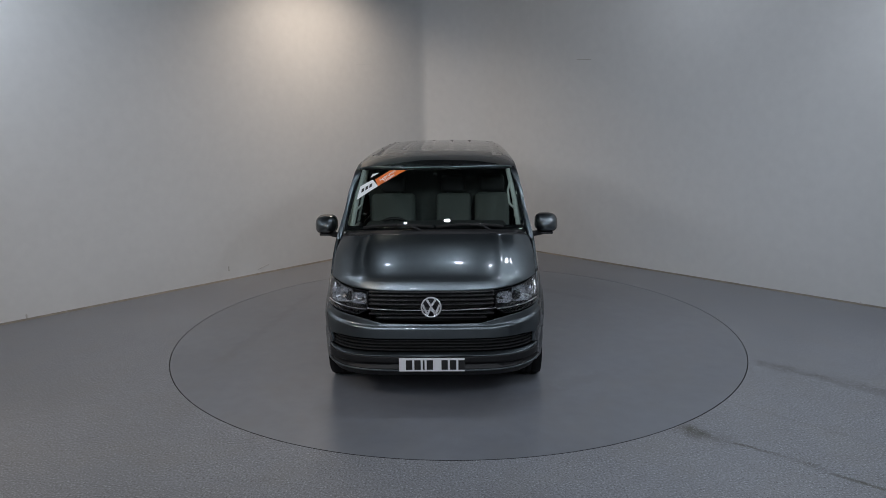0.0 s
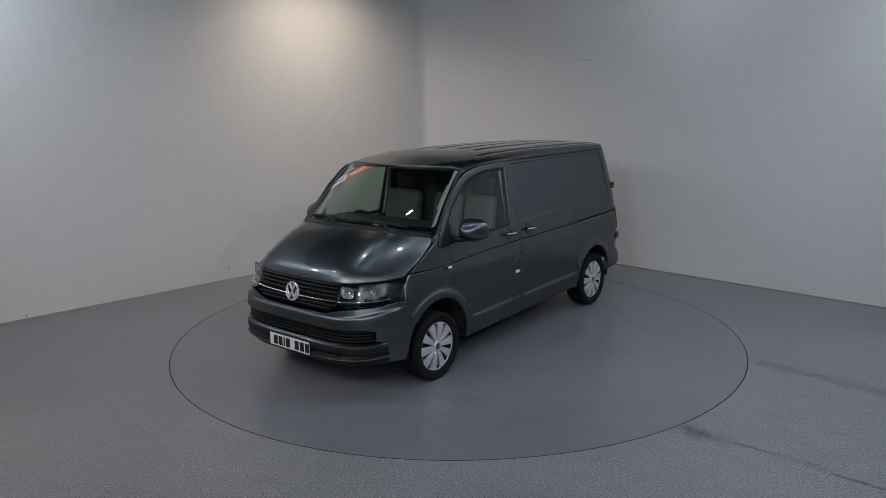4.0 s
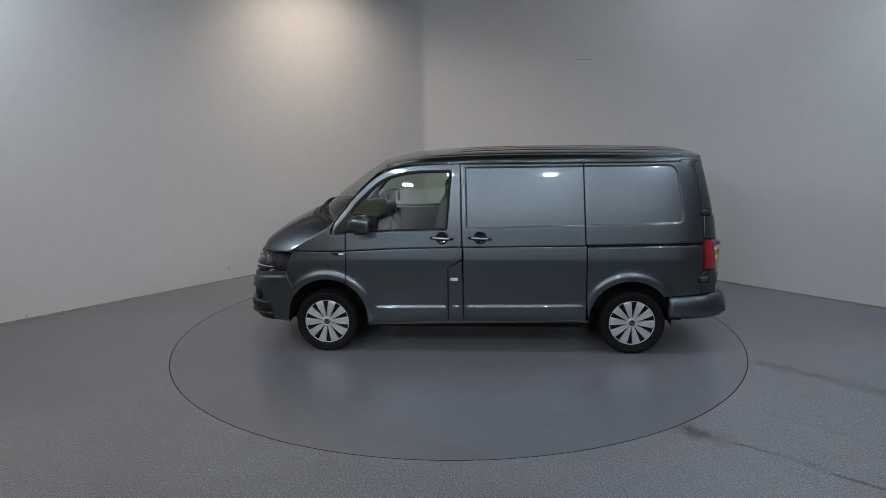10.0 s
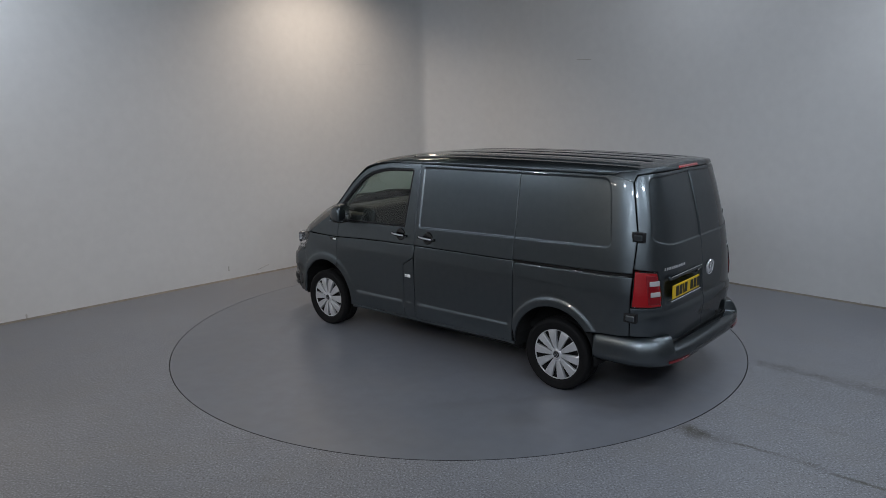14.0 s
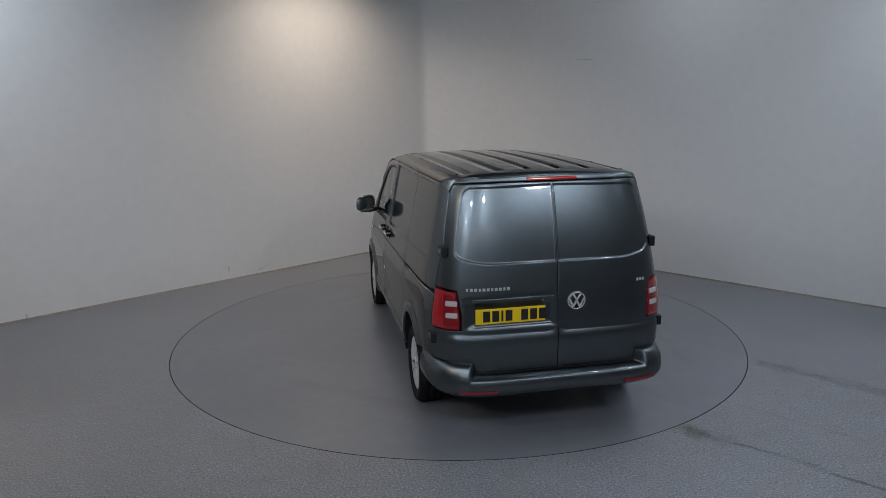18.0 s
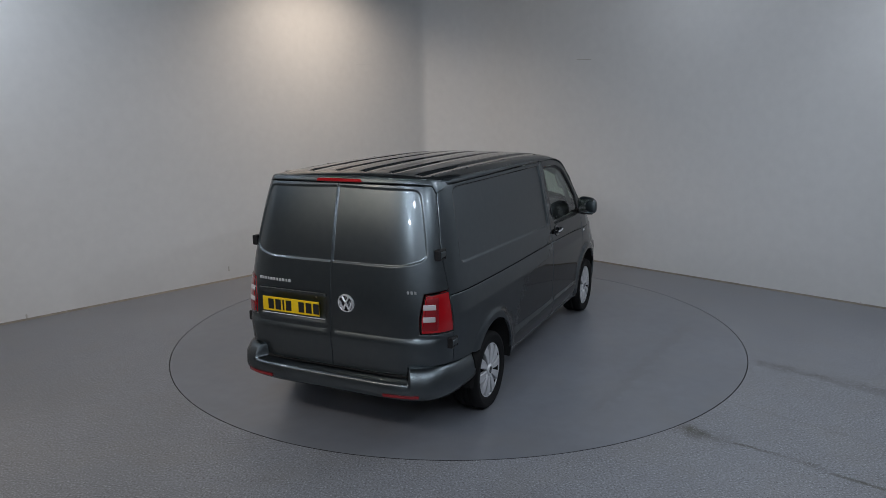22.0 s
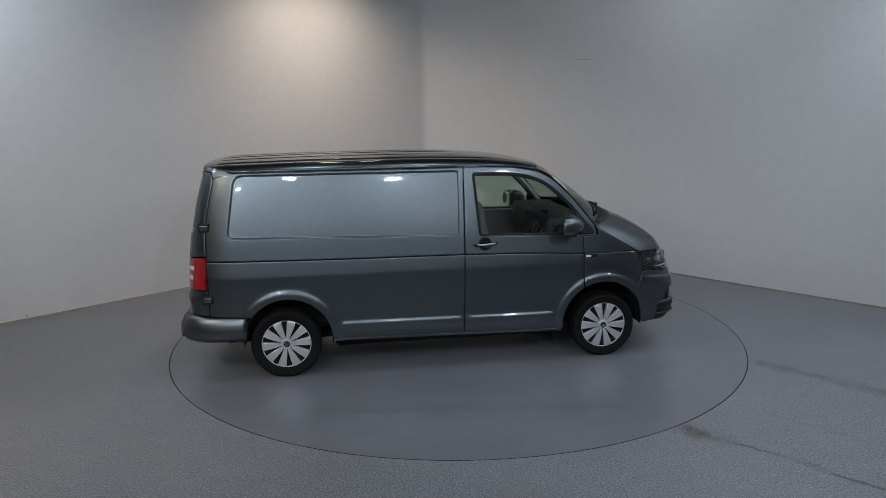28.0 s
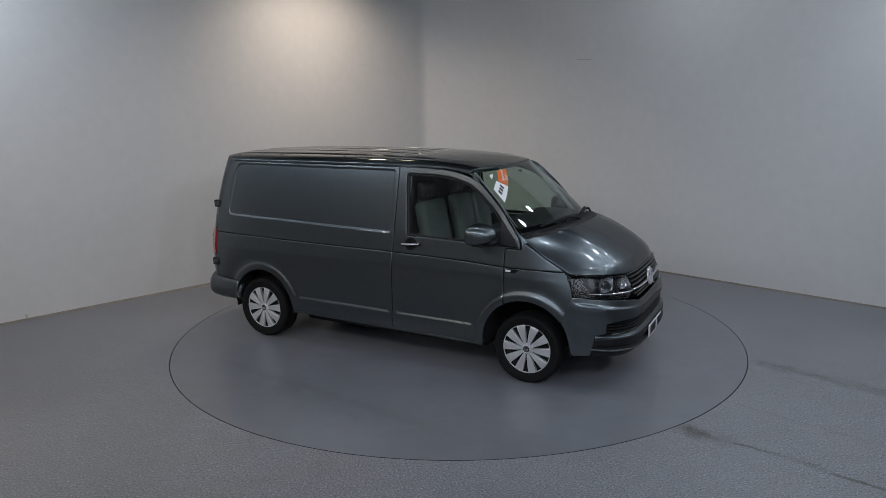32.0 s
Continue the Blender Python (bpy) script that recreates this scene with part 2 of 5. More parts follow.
def wall(name, a, b, label):
    a, b = Vector((*a, 0)), Vector((*b, 0))
    d = (b - a).normalized()
    n = Vector((-d.y, d.x, 0))
    a2, b2 = a + n * 0.2 - d * 0.0, b + n * 0.2
    bm = bmesh.new()
    lo = [bm.verts.new(p + Vector((0, 0, -0.05))) for p in (a, b, b2, a2)]
    hi = [bm.verts.new(p + Vector((0, 0, HIGH))) for p in (a, b, b2, a2)]
    bm.faces.new(lo), bm.faces.new(hi)
    for i in range(4):
        bm.faces.new((lo[i], lo[(i + 1) % 4], hi[(i + 1) % 4], hi[i]))
    return tagged(part(name, bm, WALL, None), label, "wall", kind="structure")


NAMES = ["wall_west", "wall_corner", "wall_east", "wall_side_east", "wall_south", "wall_side_west"]
LEFT_END, RIGHT_END = (-0.60, 4.975), (0.80, 4.558)


def bent(a, m, b, n=16):
    return [((1 - t) ** 2 * a[0] + 2 * t * (1 - t) * m[0] + t * t * b[0], (1 - t) ** 2 * a[1] + 2 * t * (1 - t) * m[1] + t * t * b[1]) for t in [k / n for k in range(n + 1)]]


for i, nm in enumerate(NAMES):
    if i == 1:
        foot = bent(LEFT_END, CORNERS[1], (-0.44, 5.040)) + bent((0.20, 4.904), CORNERS[2], RIGHT_END)
        n = len(foot)
        outer = [(x * 1.04, y * 1.04 + 0.1) for x, y in foot]
        verts = [(x, y, z) for z in (-0.05, HIGH) for x, y in foot + outer[::-1]]
        faces = [(k, k + 1, 2 * n + k + 1, 2 * n + k) for k in range(2 * n - 1)] + [(2 * n - 1, 0, 2 * n, 4 * n - 1)]
        tagged(mesh_object(nm, verts, faces, WALL, None, False), "blunt white-painted corner between two studio walls", "wall", kind="structure")
        continue
    p, q = CORNERS[i], CORNERS[(i + 1) % 6]
    if i == 0:
        q = LEFT_END
    if i == 2:
        p = RIGHT_END
    wall(nm, p, q, "tall plain white-painted studio wall with faint scuffs")
bm = bmesh.new()
vs = [bm.verts.new((x * 1.03, y * 1.03, HIGH)) for x, y in CORNERS]
r = bmesh.ops.extrude_face_region(bm, geom=[bm.faces.new(vs)])
bmesh.ops.translate(bm, vec=(0, 0, 0.15), verts=[v for v in r["geom"] if isinstance(v, bmesh.types.BMVert)])
tagged(part("ceiling", bm, CEIL, None), "dark painted ceiling high above the turntable", "ceiling", kind="structure")

RT = 2.956
NSEG = 192
verts, faces = [], []
for k in range(NSEG):
    a = 2 * math.pi * k / NSEG
    verts += [((RT + 0.0015) * math.cos(a), (RT + 0.0015) * math.sin(a), -0.05), ((RT + 0.0015) * math.cos(a), (RT + 0.0015) * math.sin(a), -0.0005),
              ((RT + 0.0018) * math.cos(a), (RT + 0.0018) * math.sin(a), 0.0), (14 * math.cos(a), 14 * math.sin(a), 0.0)]
for k in range(NSEG):
    for i in range(3):
        p, q = 4 * k + i, 4 * ((k + 1) % NSEG) + i
        faces.append((p, q, q + 1, p + 1))
tagged(mesh_object("floor", verts, faces, FLOOR, smooth=False), "grey speckled resin floor with brownish streaks", "floor", kind="structure")
verts, faces = revolve([(0.0, -0.05), (RT + 0.05, -0.05)], NSEG, "z")
tagged(mesh_object("floor_pit", verts, faces, BLACK, smooth=False), "black pit below the gap round the turntable", "pit", kind="structure")
verts, faces = revolve([(0.0, 0.0), (RT - 0.0075, 0.0), (RT - 0.0075, -0.045), (0.0, -0.045)], NSEG, "z")
turntable = tagged(mesh_object("turntable", verts, faces, TABLE, smooth=False), "large round grey resin turntable set flush in the floor", "turntable")
verts, faces = revolve([(RT - 0.0075, -0.04), (RT - 0.0075, -0.0008), (RT - 0.004, -0.0008), (RT - 0.004, -0.04)], NSEG, "z")
mesh_object("edge_ring", verts, faces, TRIM, turntable, False, "thin dark edge round the turntable")


def trim_strip(name, a, b):
    a, b = Vector((*a, 0)), Vector((*b, 0))
    d = (b - a).normalized()
    n = Vector((d.y, -d.x, 0))
    bm = bmesh.new()
    rows = [(0.0, 0.0), (0.016, 0.0), (0.008, 0.012), (0.0, 0.020)]
    ra = [bm.verts.new(a + n * o + Vector((0, 0, z + 0.0005))) for o, z in rows]
    rb = [bm.verts.new(b + n * o + Vector((0, 0, z + 0.0005))) for o, z in rows]
    for i in range(3):
        bm.faces.new((ra[i], ra[i + 1], rb[i + 1], rb[i]))
    bm.faces.new(ra), bm.faces.new(rb)
    return tagged(part(name, bm, SEAL, None), "thin grimy brown sealant bead along the wall foot", "trim", kind="structure")


SEAL = material("grimy_sealant", (0.25, 0.22, 0.18), 0.7, grain=0.4, grain_size=14)
trim_strip("trim", CORNERS[0], LEFT_END)
trim_strip("trim", RIGHT_END, CORNERS[3])


# faint marks on the walls
MARK = material("grey_scuff", (0.50, 0.48, 0.45), 0.8, grain=0.3, grain_size=30)
FAINT = material("faint_wall_filler", (0.69, 0.69, 0.68), 0.65, grain=0.06, grain_size=12)


def wall_mark(a, b, half, mat, label):
    """A thin smear lying on the wall between two points."""
    a, b = Vector(a), Vector(b)
    d = (b - a).normalized()
    n = Vector((0.71, -0.70, 0)) if a.x < 0 else Vector((-0.68, -0.73, 0))
    u = d.cross(n).normalized() * half
    a, b = a + n * 0.004, b + n * 0.004
    k = 8
    verts, faces = [], []
    for i in range(k + 1):
        p = a.lerp(b, i / k)
        w = u * (0.35 + 0.65 * math.sin(math.pi * (0.08 + 0.84 * i / k))) * (1.0 + 0.25 * math.sin(5.3 * i + a.x))
        verts += [p + w + n * 0.0005, p - w + n * 0.0005, p - w - n * 0.02, p + w - n * 0.02]
    for i in range(k):
        for j in range(4):
            q = i * 4
            faces.append((q + j, q + (j + 1) % 4, q + 4 + (j + 1) % 4, q + 4 + j))
    faces += [(0, 1, 2, 3), (4 * k + 3, 4 * k + 2, 4 * k + 1, 4 * k)]
    return tagged(mesh_object("wall_scuff", verts, faces, mat, None, False), label, "scuff", kind="structure")


wall_mark((1.85, 3.57, 3.04), (2.03, 3.40, 3.03), 0.006, MARK, "short dark scratch on the white wall")
for a, b, w in (((-3.22, 2.31, 0.13), (-3.22, 2.31, 0.20), 0.008), ((-2.91, 2.63, 0.07), (-2.77, 2.76, 0.12), 0.004), ((-5.04, 0.46, 0.02), (-5.04, 0.46, 0.07), 0.010), ((4.83, 0.78, 0.0), (4.83, 0.78, 0.04), 0.010)):
    wall_mark(a, b, w, MARK, "small grey scuff low on the white wall")
wall_mark((-1.53, 4.03, 3.04), (-1.29, 4.27, 3.05), 0.006, FAINT, "faint filled line on the white wall")


# ---- the van: surfaces, in its own space (x forward from mid-wheelbase, y left, z up) ----
from mathutils.geometry import delaunay_2d_cdt


def curve(*tab):
    """A smooth function through (place, value) pairs."""
    xs = [p[0] for p in tab]
    ys = [p[1] for p in tab]
    n = len(xs)
    sl = [(ys[i + 1] - ys[i]) / (xs[i + 1] - xs[i]) for i in range(n - 1)]
    tg = [sl[0]] + [0.5 * (sl[i - 1] + sl[i]) if sl[i - 1] * sl[i] > 0 else 0.0 for i in range(1, n - 1)] + [sl[-1]]

    def f(v):
        if v <= xs[0]:
            return ys[0] + tg[0] * (v - xs[0])
        if v >= xs[-1]:
            return ys[-1] + tg[-1] * (v - xs[-1])
        i = 0
        while v > xs[i + 1]:
            i += 1
        h = xs[i + 1] - xs[i]
        s = (v - xs[i]) / h
        return ((1 + 2 * s) * (1 - s) ** 2 * ys[i] + s * (1 - s) ** 2 * h * tg[i] + s * s * (3 - 2 * s) * ys[i + 1] + s * s * (s - 1) * h * tg[i + 1])
    return f


def smooth01(v):
    v = min(1.0, max(0.0, v))
    return v * v * (3 - 2 * v)


HALF = curve((0.20, 0.900), (0.32, 0.925), (0.45, 0.938), (0.60, 0.944), (0.75, 0.948), (0.88, 0.9485), (0.935, 0.9478), (0.965, 0.9440), (1.06, 0.929), (1.15, 0.914), (1.25, 0.898), (1.50, 0.850), (1.80, 0.787), (1.86, 0.770), (1.95, 0.730))
NOSE = curve((0.20, 2.31), (0.28, 2.360), (0.38, 2.380), (0.50, 2.377), (0.62, 2.362), (0.73, 2.347), (0.83, 2.335), (0.92, 2.31), (1.00, 2.265), (1.10, 2.20), (1.30, 2.1))
TAIL = curve((0.30, -2.357), (0.60, -2.370), (0.95, -2.364), (1.20, -2.341), (1.50, -2.292), (1.80, -2.212), (1.92, -2.172))
XS_F, XS_R, N_R = 1.0, -1.5, 5.5
N_NOSE = curve((0.2, 4.8), (0.68, 4.8), (0.80, 4.3), (0.96, 3.65), (1.05, 3.7), (2.0, 3.7))
BELT = curve((-2.2, 1.094), (-1.03, 1.074), (0.157, 1.062), (0.91, 1.043), (1.34, 1.021), (1.90, 1.020))
ARCH_F, ARCH_R = (1.487, 0.345, 0.402), (-1.475, 0.345, 0.392)


def half_width(x, z):
    w = HALF(z)
    if x < -0.8:
        w *= 1 - 0.012 * ((-0.8 - x) / 1.2) ** 2
    if z > 1.2 and x > 0.2:
        w -= 0.02 * smooth01((x - 0.2) / 1.2) * smooth01((z - 1.2) / 0.3)
    return w


def flare(x, z):
    """How far the wheel arches and the low swage stand out of the side."""
    d = 0.0
    for cx, cz, r in (ARCH_F, ARCH_R):
        q = math.hypot(x - cx, z - cz)
        d = max(d, 0.019 * (1 - smooth01((q - r - 0.044) / 0.050)))
    e = smooth01((x + 1.15) / 0.05) * smooth01((1.13 - x) / 0.05)
    zl = 0.476 - 0.012 * x
    d = max(d, e * 0.015 * smooth01((zl + 0.022 - z) / 0.036) * smooth01((z - 0.30) / 0.12))
    return d


def end_factor(x, z):
    if x > XS_F:
        k = min(0.999, (x - XS_F) / (NOSE(z) - XS_F))
        return (1 - k ** N_NOSE(z)) ** (1 / N_NOSE(z))
    if x < XS_R:
        k = min(0.999, (x - XS_R) / (TAIL(z) - XS_R))
        return (1 - k ** N_R) ** (1 / N_R)
    return 1.0


def side_y(x, z):
    return half_width(x, z) * end_factor(x, z) + flare(x, z)


def polar(front, u, z):
    """A point of the body's band by its angle u from the middle of the nose or the tail."""
    xs, n = (XS_F, N_NOSE(z)) if front else (XS_R, N_R)
    a = (NOSE(z) - xs) if front else (xs - TAIL(z))
    w = half_width(1.0 if front else -2.0, z)
    c, s = abs(math.cos(u)), abs(math.sin(u))
    r = 1 / ((c / a) ** n + (s / w) ** n) ** (1 / n)
    return (xs + r * math.cos(u) if front else xs - r * math.cos(u)), r * math.sin(u)


def u_of(front, z, x=None, y=None):
    """The angle of the band's point at height z with that x (on the left side) or y."""
    lo, hi = -1.7, 1.7
    if y is not None:
        lo, hi = -1.45, 1.45
    else:
        lo = 0.0
    for _ in range(40):
        m = 0.5 * (lo + hi)
        px, py = polar(front, m, z)
        if y is not None:
            less = py < y
        else:
            less = (px > x) if front else (px < x)
        lo, hi = (m, hi) if less else (lo, m)
    return 0.5 * (lo + hi)


def rounded(poly, radius, seg=5):
    """Corners of a polygon rounded; radius one number or one for each corner."""
    out = []
    n = len(poly)
    for i, p in enumerate(poly):
        r = radius[i] if isinstance(radius, (list, tuple)) else radius
        p = Vector(p)
        a, b = Vector(poly[i - 1]) - p, Vector(poly[(i + 1) % n]) - p
        if r <= 0 or a.length < 1e-6 or b.length < 1e-6:
            out.append(tuple(p))
            continue
        r = min(r, 0.45 * a.length, 0.45 * b.length)
        p0, p2 = p + a.normalized() * r, p + b.normalized() * r
        for k in range(seg + 1):
            s = k / seg
            q = p0 * (1 - s) ** 2 + p * 2 * s * (1 - s) + p2 * s * s
            out.append((q.x, q.y))
    return out


def arc(cx, cz, r, a0, a1, n=16):
    return [(cx + r * math.cos(radians(a0 + (a1 - a0) * k / n)), cz + r * math.sin(radians(a0 + (a1 - a0) * k / n))) for k in range(n + 1)]


def dense(poly, step):
    out = []
    n = len(poly)
    for i in range(n):
        a, b = poly[i], poly[(i + 1) % n]
        k = max(1, int(math.hypot(b[0] - a[0], b[1] - a[1]) / step + 0.5))
        out += [(a[0] + (b[0] - a[0]) * j / k, a[1] + (b[1] - a[1]) * j / k) for j in range(k)]
    return out


def signed_area(p):
    return 0.5 * sum(p[i - 1][0] * p[i][1] - p[i][0] * p[i - 1][1] for i in range(len(p)))


def inset(poly, d):
    """The polygon moved inwards by d, corner by corner."""
    s = 1 if signed_area(poly) > 0 else -1
    out = []
    n = len(poly)
    for i in range(n):
        a, p, b = Vector(poly[i - 1]), Vector(poly[i]), Vector(poly[(i + 1) % n])
        e0, e1 = (p - a), (b - p)
        if e0.length < 1e-9 or e1.length < 1e-9:
            continue
        n0, n1 = Vector((-e0.y, e0.x)).normalized() * s, Vector((-e1.y, e1.x)).normalized() * s
        m = n0 + n1
        if m.length < 0.3:
            m = n0
        m.normalize()
        k = min(2.0, 1 / max(0.4, m.dot(n0)))
        q = p + m * d * k
        out.append((q.x, q.y))
    return out


def inside_mask(pts, poly):
    x, y = pts[:, 0], pts[:, 1]
    res = np.zeros(len(pts), bool)
    n = len(poly)
    for i in range(n):
        x0, y0 = poly[i - 1]
        x1, y1 = poly[i]
        if y0 == y1:
            continue
        c = (y0 > y) != (y1 > y)
        res ^= c & (x < (x1 - x0) * (y - y0) / (y1 - y0) + x0)
    return res


def edge_distance(pts, poly):
    best = np.full(len(pts), 9.0)
    for i in range(len(poly)):
        a, b = np.array(poly[i - 1]), np.array(poly[i])
        d = b - a
        l2 = max(1e-12, d @ d)
        t = np.clip(((pts - a) @ d) / l2, 0, 1)
        best = np.minimum(best, np.hypot(*(pts - a - t[:, None] * d).T))
    return best


def panel(name, polys, mapping, mat, parent, step=0.05, holes=(), loops=(), rows=(), edge=0.004, drop=0.0025, depth=0.02, label="", centre=(0.0, 0.0, 0.9)):
    """A sheet of bodywork over flat outlines, bent onto a surface, with rounded and turned-in edges.
    mapping(a, b) gives the place; loops are further outlines that the mesh keeps as lines; rows are heights at which it gets lines of points."""
    verts, faces = [], []
    mid = Vector(centre)
    for poly in polys:
        poly = dense(poly, step)
        rims = [poly] + [dense(h, step) for h in holes]
        lines = list(rims)
        if edge:
            for e in (edge, 2.2 * edge):
                lines.append(inset(poly, e))
                lines += [inset(h, -e) for h in rims[1:]]
        lines += [dense(l, step) for l in loops]
        pts, edges = [], []
        for l in lines:
            o = len(pts)
            pts += l
            edges += [(o + i, o + (i + 1) % len(l)) for i in range(len(l))]
        fixed = np.array(pts)
        lo, hi = fixed.min(0), fixed.max(0)
        grid = [(a, b) for b in np.arange(lo[1] + step * 0.5, hi[1], step) for a in np.arange(lo[0] + step * 0.5, hi[0], step)]
        for rz in rows:
            grid += [(a, rz) for a in np.arange(lo[0] + step * 0.5, hi[0], step)]
        grid = np.array(grid) if grid else np.zeros((0, 2))
        if len(grid):
            ok = inside_mask(grid, poly) & (edge_distance(grid, poly) > 0.35 * step)
            for l in lines[1:]:
                ok &= edge_distance(grid, l) > 0.3 * step
            for h in rims[1:]:
                ok &= ~inside_mask(grid, h)
            grid = grid[ok]
        pts2 = [Vector(p) for p in pts] + [Vector((float(p[0]), float(p[1]))) for p in grid]
        v2, _, f2, *_ = delaunay_2d_cdt(pts2, edges, [], 0, 1e-6)
        cent = np.array([[sum(v2[i].x for i in f) / 3, sum(v2[i].y for i in f) / 3] for f in f2])
        keep = inside_mask(cent, poly)
        for h in rims[1:]:
            keep &= ~inside_mask(cent, h)
        tris = [f for f, k in zip(f2, keep) if k]
        p3 = [Vector(mapping(v.x, v.y)) for v in v2]
        nrm = [Vector((0, 0, 0)) for _ in p3]
        turned = 0.0
        for f in tris:
            a, b, c = (p3[i] for i in f)
            n = (b - a).cross(c - a)
            turned += n.dot((a + b + c) / 3 - mid)
            for i in f:
                nrm[i] += n
        if turned < 0:
            tris = [tuple(reversed(f)) for f in tris]
            nrm = [-n for n in nrm]
        count = {}
        for f in tris:
            for i in range(3):
                e = (f[i], f[(i + 1) % 3])
                count[e] = count.get(e, 0) + 1
        rim = [e for e in count if (e[1], e[0]) not in count]
        rv = {i for e in rim for i in e}
        for i in rv:
            nrm[i].normalize()
        o = len(verts)
        verts += [p3[i] - nrm[i] * drop if i in rv and edge else p3[i] for i in range(len(p3))]
        faces += [tuple(o + i for i in f) for f in tris]
        if depth:
            low = {}
            for i in rv:
                low[i] = len(verts)
                verts.append(p3[i] - nrm[i] * depth)
            faces += [(o + b, o + a, low[a], low[b]) for a, b in rim]
    used = sorted({i for f in faces for i in f})
    back = {v: k for k, v in enumerate(used)}
    return mesh_object(name, [verts[i] for i in used], [tuple(back[i] for i in f) for f in faces], mat, parent, True, label)


van = tagged(new("van"), "dark grey metallic panel van parked on the turntable", "van")
van.empty_display_size = 0.3


def side(s, lift=0.0):
    return lambda x, z: (x, s * (side_y(x, z) + lift), z)


# --- sides ---
SEAM_D = curve((0.30, 0.132), (0.82, 0.139), (1.26, 0.152), (1.85, 0.161))   # rear edge of the front doors
SEAM_S = curve((0.30, -1.060), (0.50, -1.055), (1.26, -1.034), (1.85, -1.014))  # rear edge of the sliding door
FRONT_SEAM, REAR_SEAM = 1.286, -2.150
GAP = 0.0032
TOPZ = 1.850
REC = [(0.105, 1.236), (0.115, 1.822), (-1.885, 1.832), (-1.965, 1.285)]
REC_OUT = rounded(REC, [0.03, 0.03, 0.09, 0.07], 6)
REC_IN = inset(REC_OUT, 0.011)
REC_MID = inset(REC_OUT, 0.0055)
REC_LOOPS = [inset(REC_OUT, -0.006), REC_OUT, REC_MID, REC_IN, inset(REC_OUT, 0.018)]


def recessed(s):
    """The side with its blank window panels pressed in."""
    inn = REC_OUT

    def f(x, z):
        y = side_y(x, z)
        p = np.array([[x, z]])
        if inside_mask(p, inn)[0]:
            d = edge_distance(p, inn)[0]
            y -= 0.013 * smooth01(d / 0.0105)
        return (x, s * y, z)
    return f


def side_band(x0, x1, z0f, z1f, n=14):
    """Outline between two heights from x0 back to x1."""
    top = [(x0 + (x1 - x0) * k / n, z1f(x0 + (x1 - x0) * k / n)) for k in range(n + 1)]
    bot = [(x0 + (x1 - x0) * k / n, z0f(x0 + (x1 - x0) * k / n)) for k in range(n + 1)]
    return bot + top[::-1]


BELT_LO, BELT_HI = (lambda x: BELT(x) - 0.0035), (lambda x: BELT(x) + 0.0035)
CREASE_ROWS = [0.915, 0.932, 0.943, 0.954, 0.966, 0.985]
SWAGE_ROWS = [0.42, 0.44, 0.455, 0.465, 0.475, 0.485, 0.495, 0.505, 0.52] + CREASE_ROWS
FLARES_F = [arc(ARCH_F[0], ARCH_F[1], r, 0, 180, 24) for r in (0.430, 0.454, 0.466, 0.477, 0.490)]
FLARES_R = [arc(ARCH_R[0], ARCH_R[1], r, 0, 180, 24) for r in (0.420, 0.444, 0.456, 0.467, 0.480)]
WINDOW = [(0.292, 1.226), (1.395, 1.200), (1.372, 1.245), (1.163, 1.494), (0.928, 1.710), (0.66, 1.782), (0.247, 1.792)]
WIN_R = [0.02, 0.01, 0.02, 0.08, 0.12, 0.12, 0.03]
DOOR_TOP = [(1.425, 1.215), (1.395, 1.285), (1.20, 1.535), (0.955, 1.768), (0.67, 1.838)]


def sill_z(x):
    return 0.322 - 0.018 * (x - 0.1)


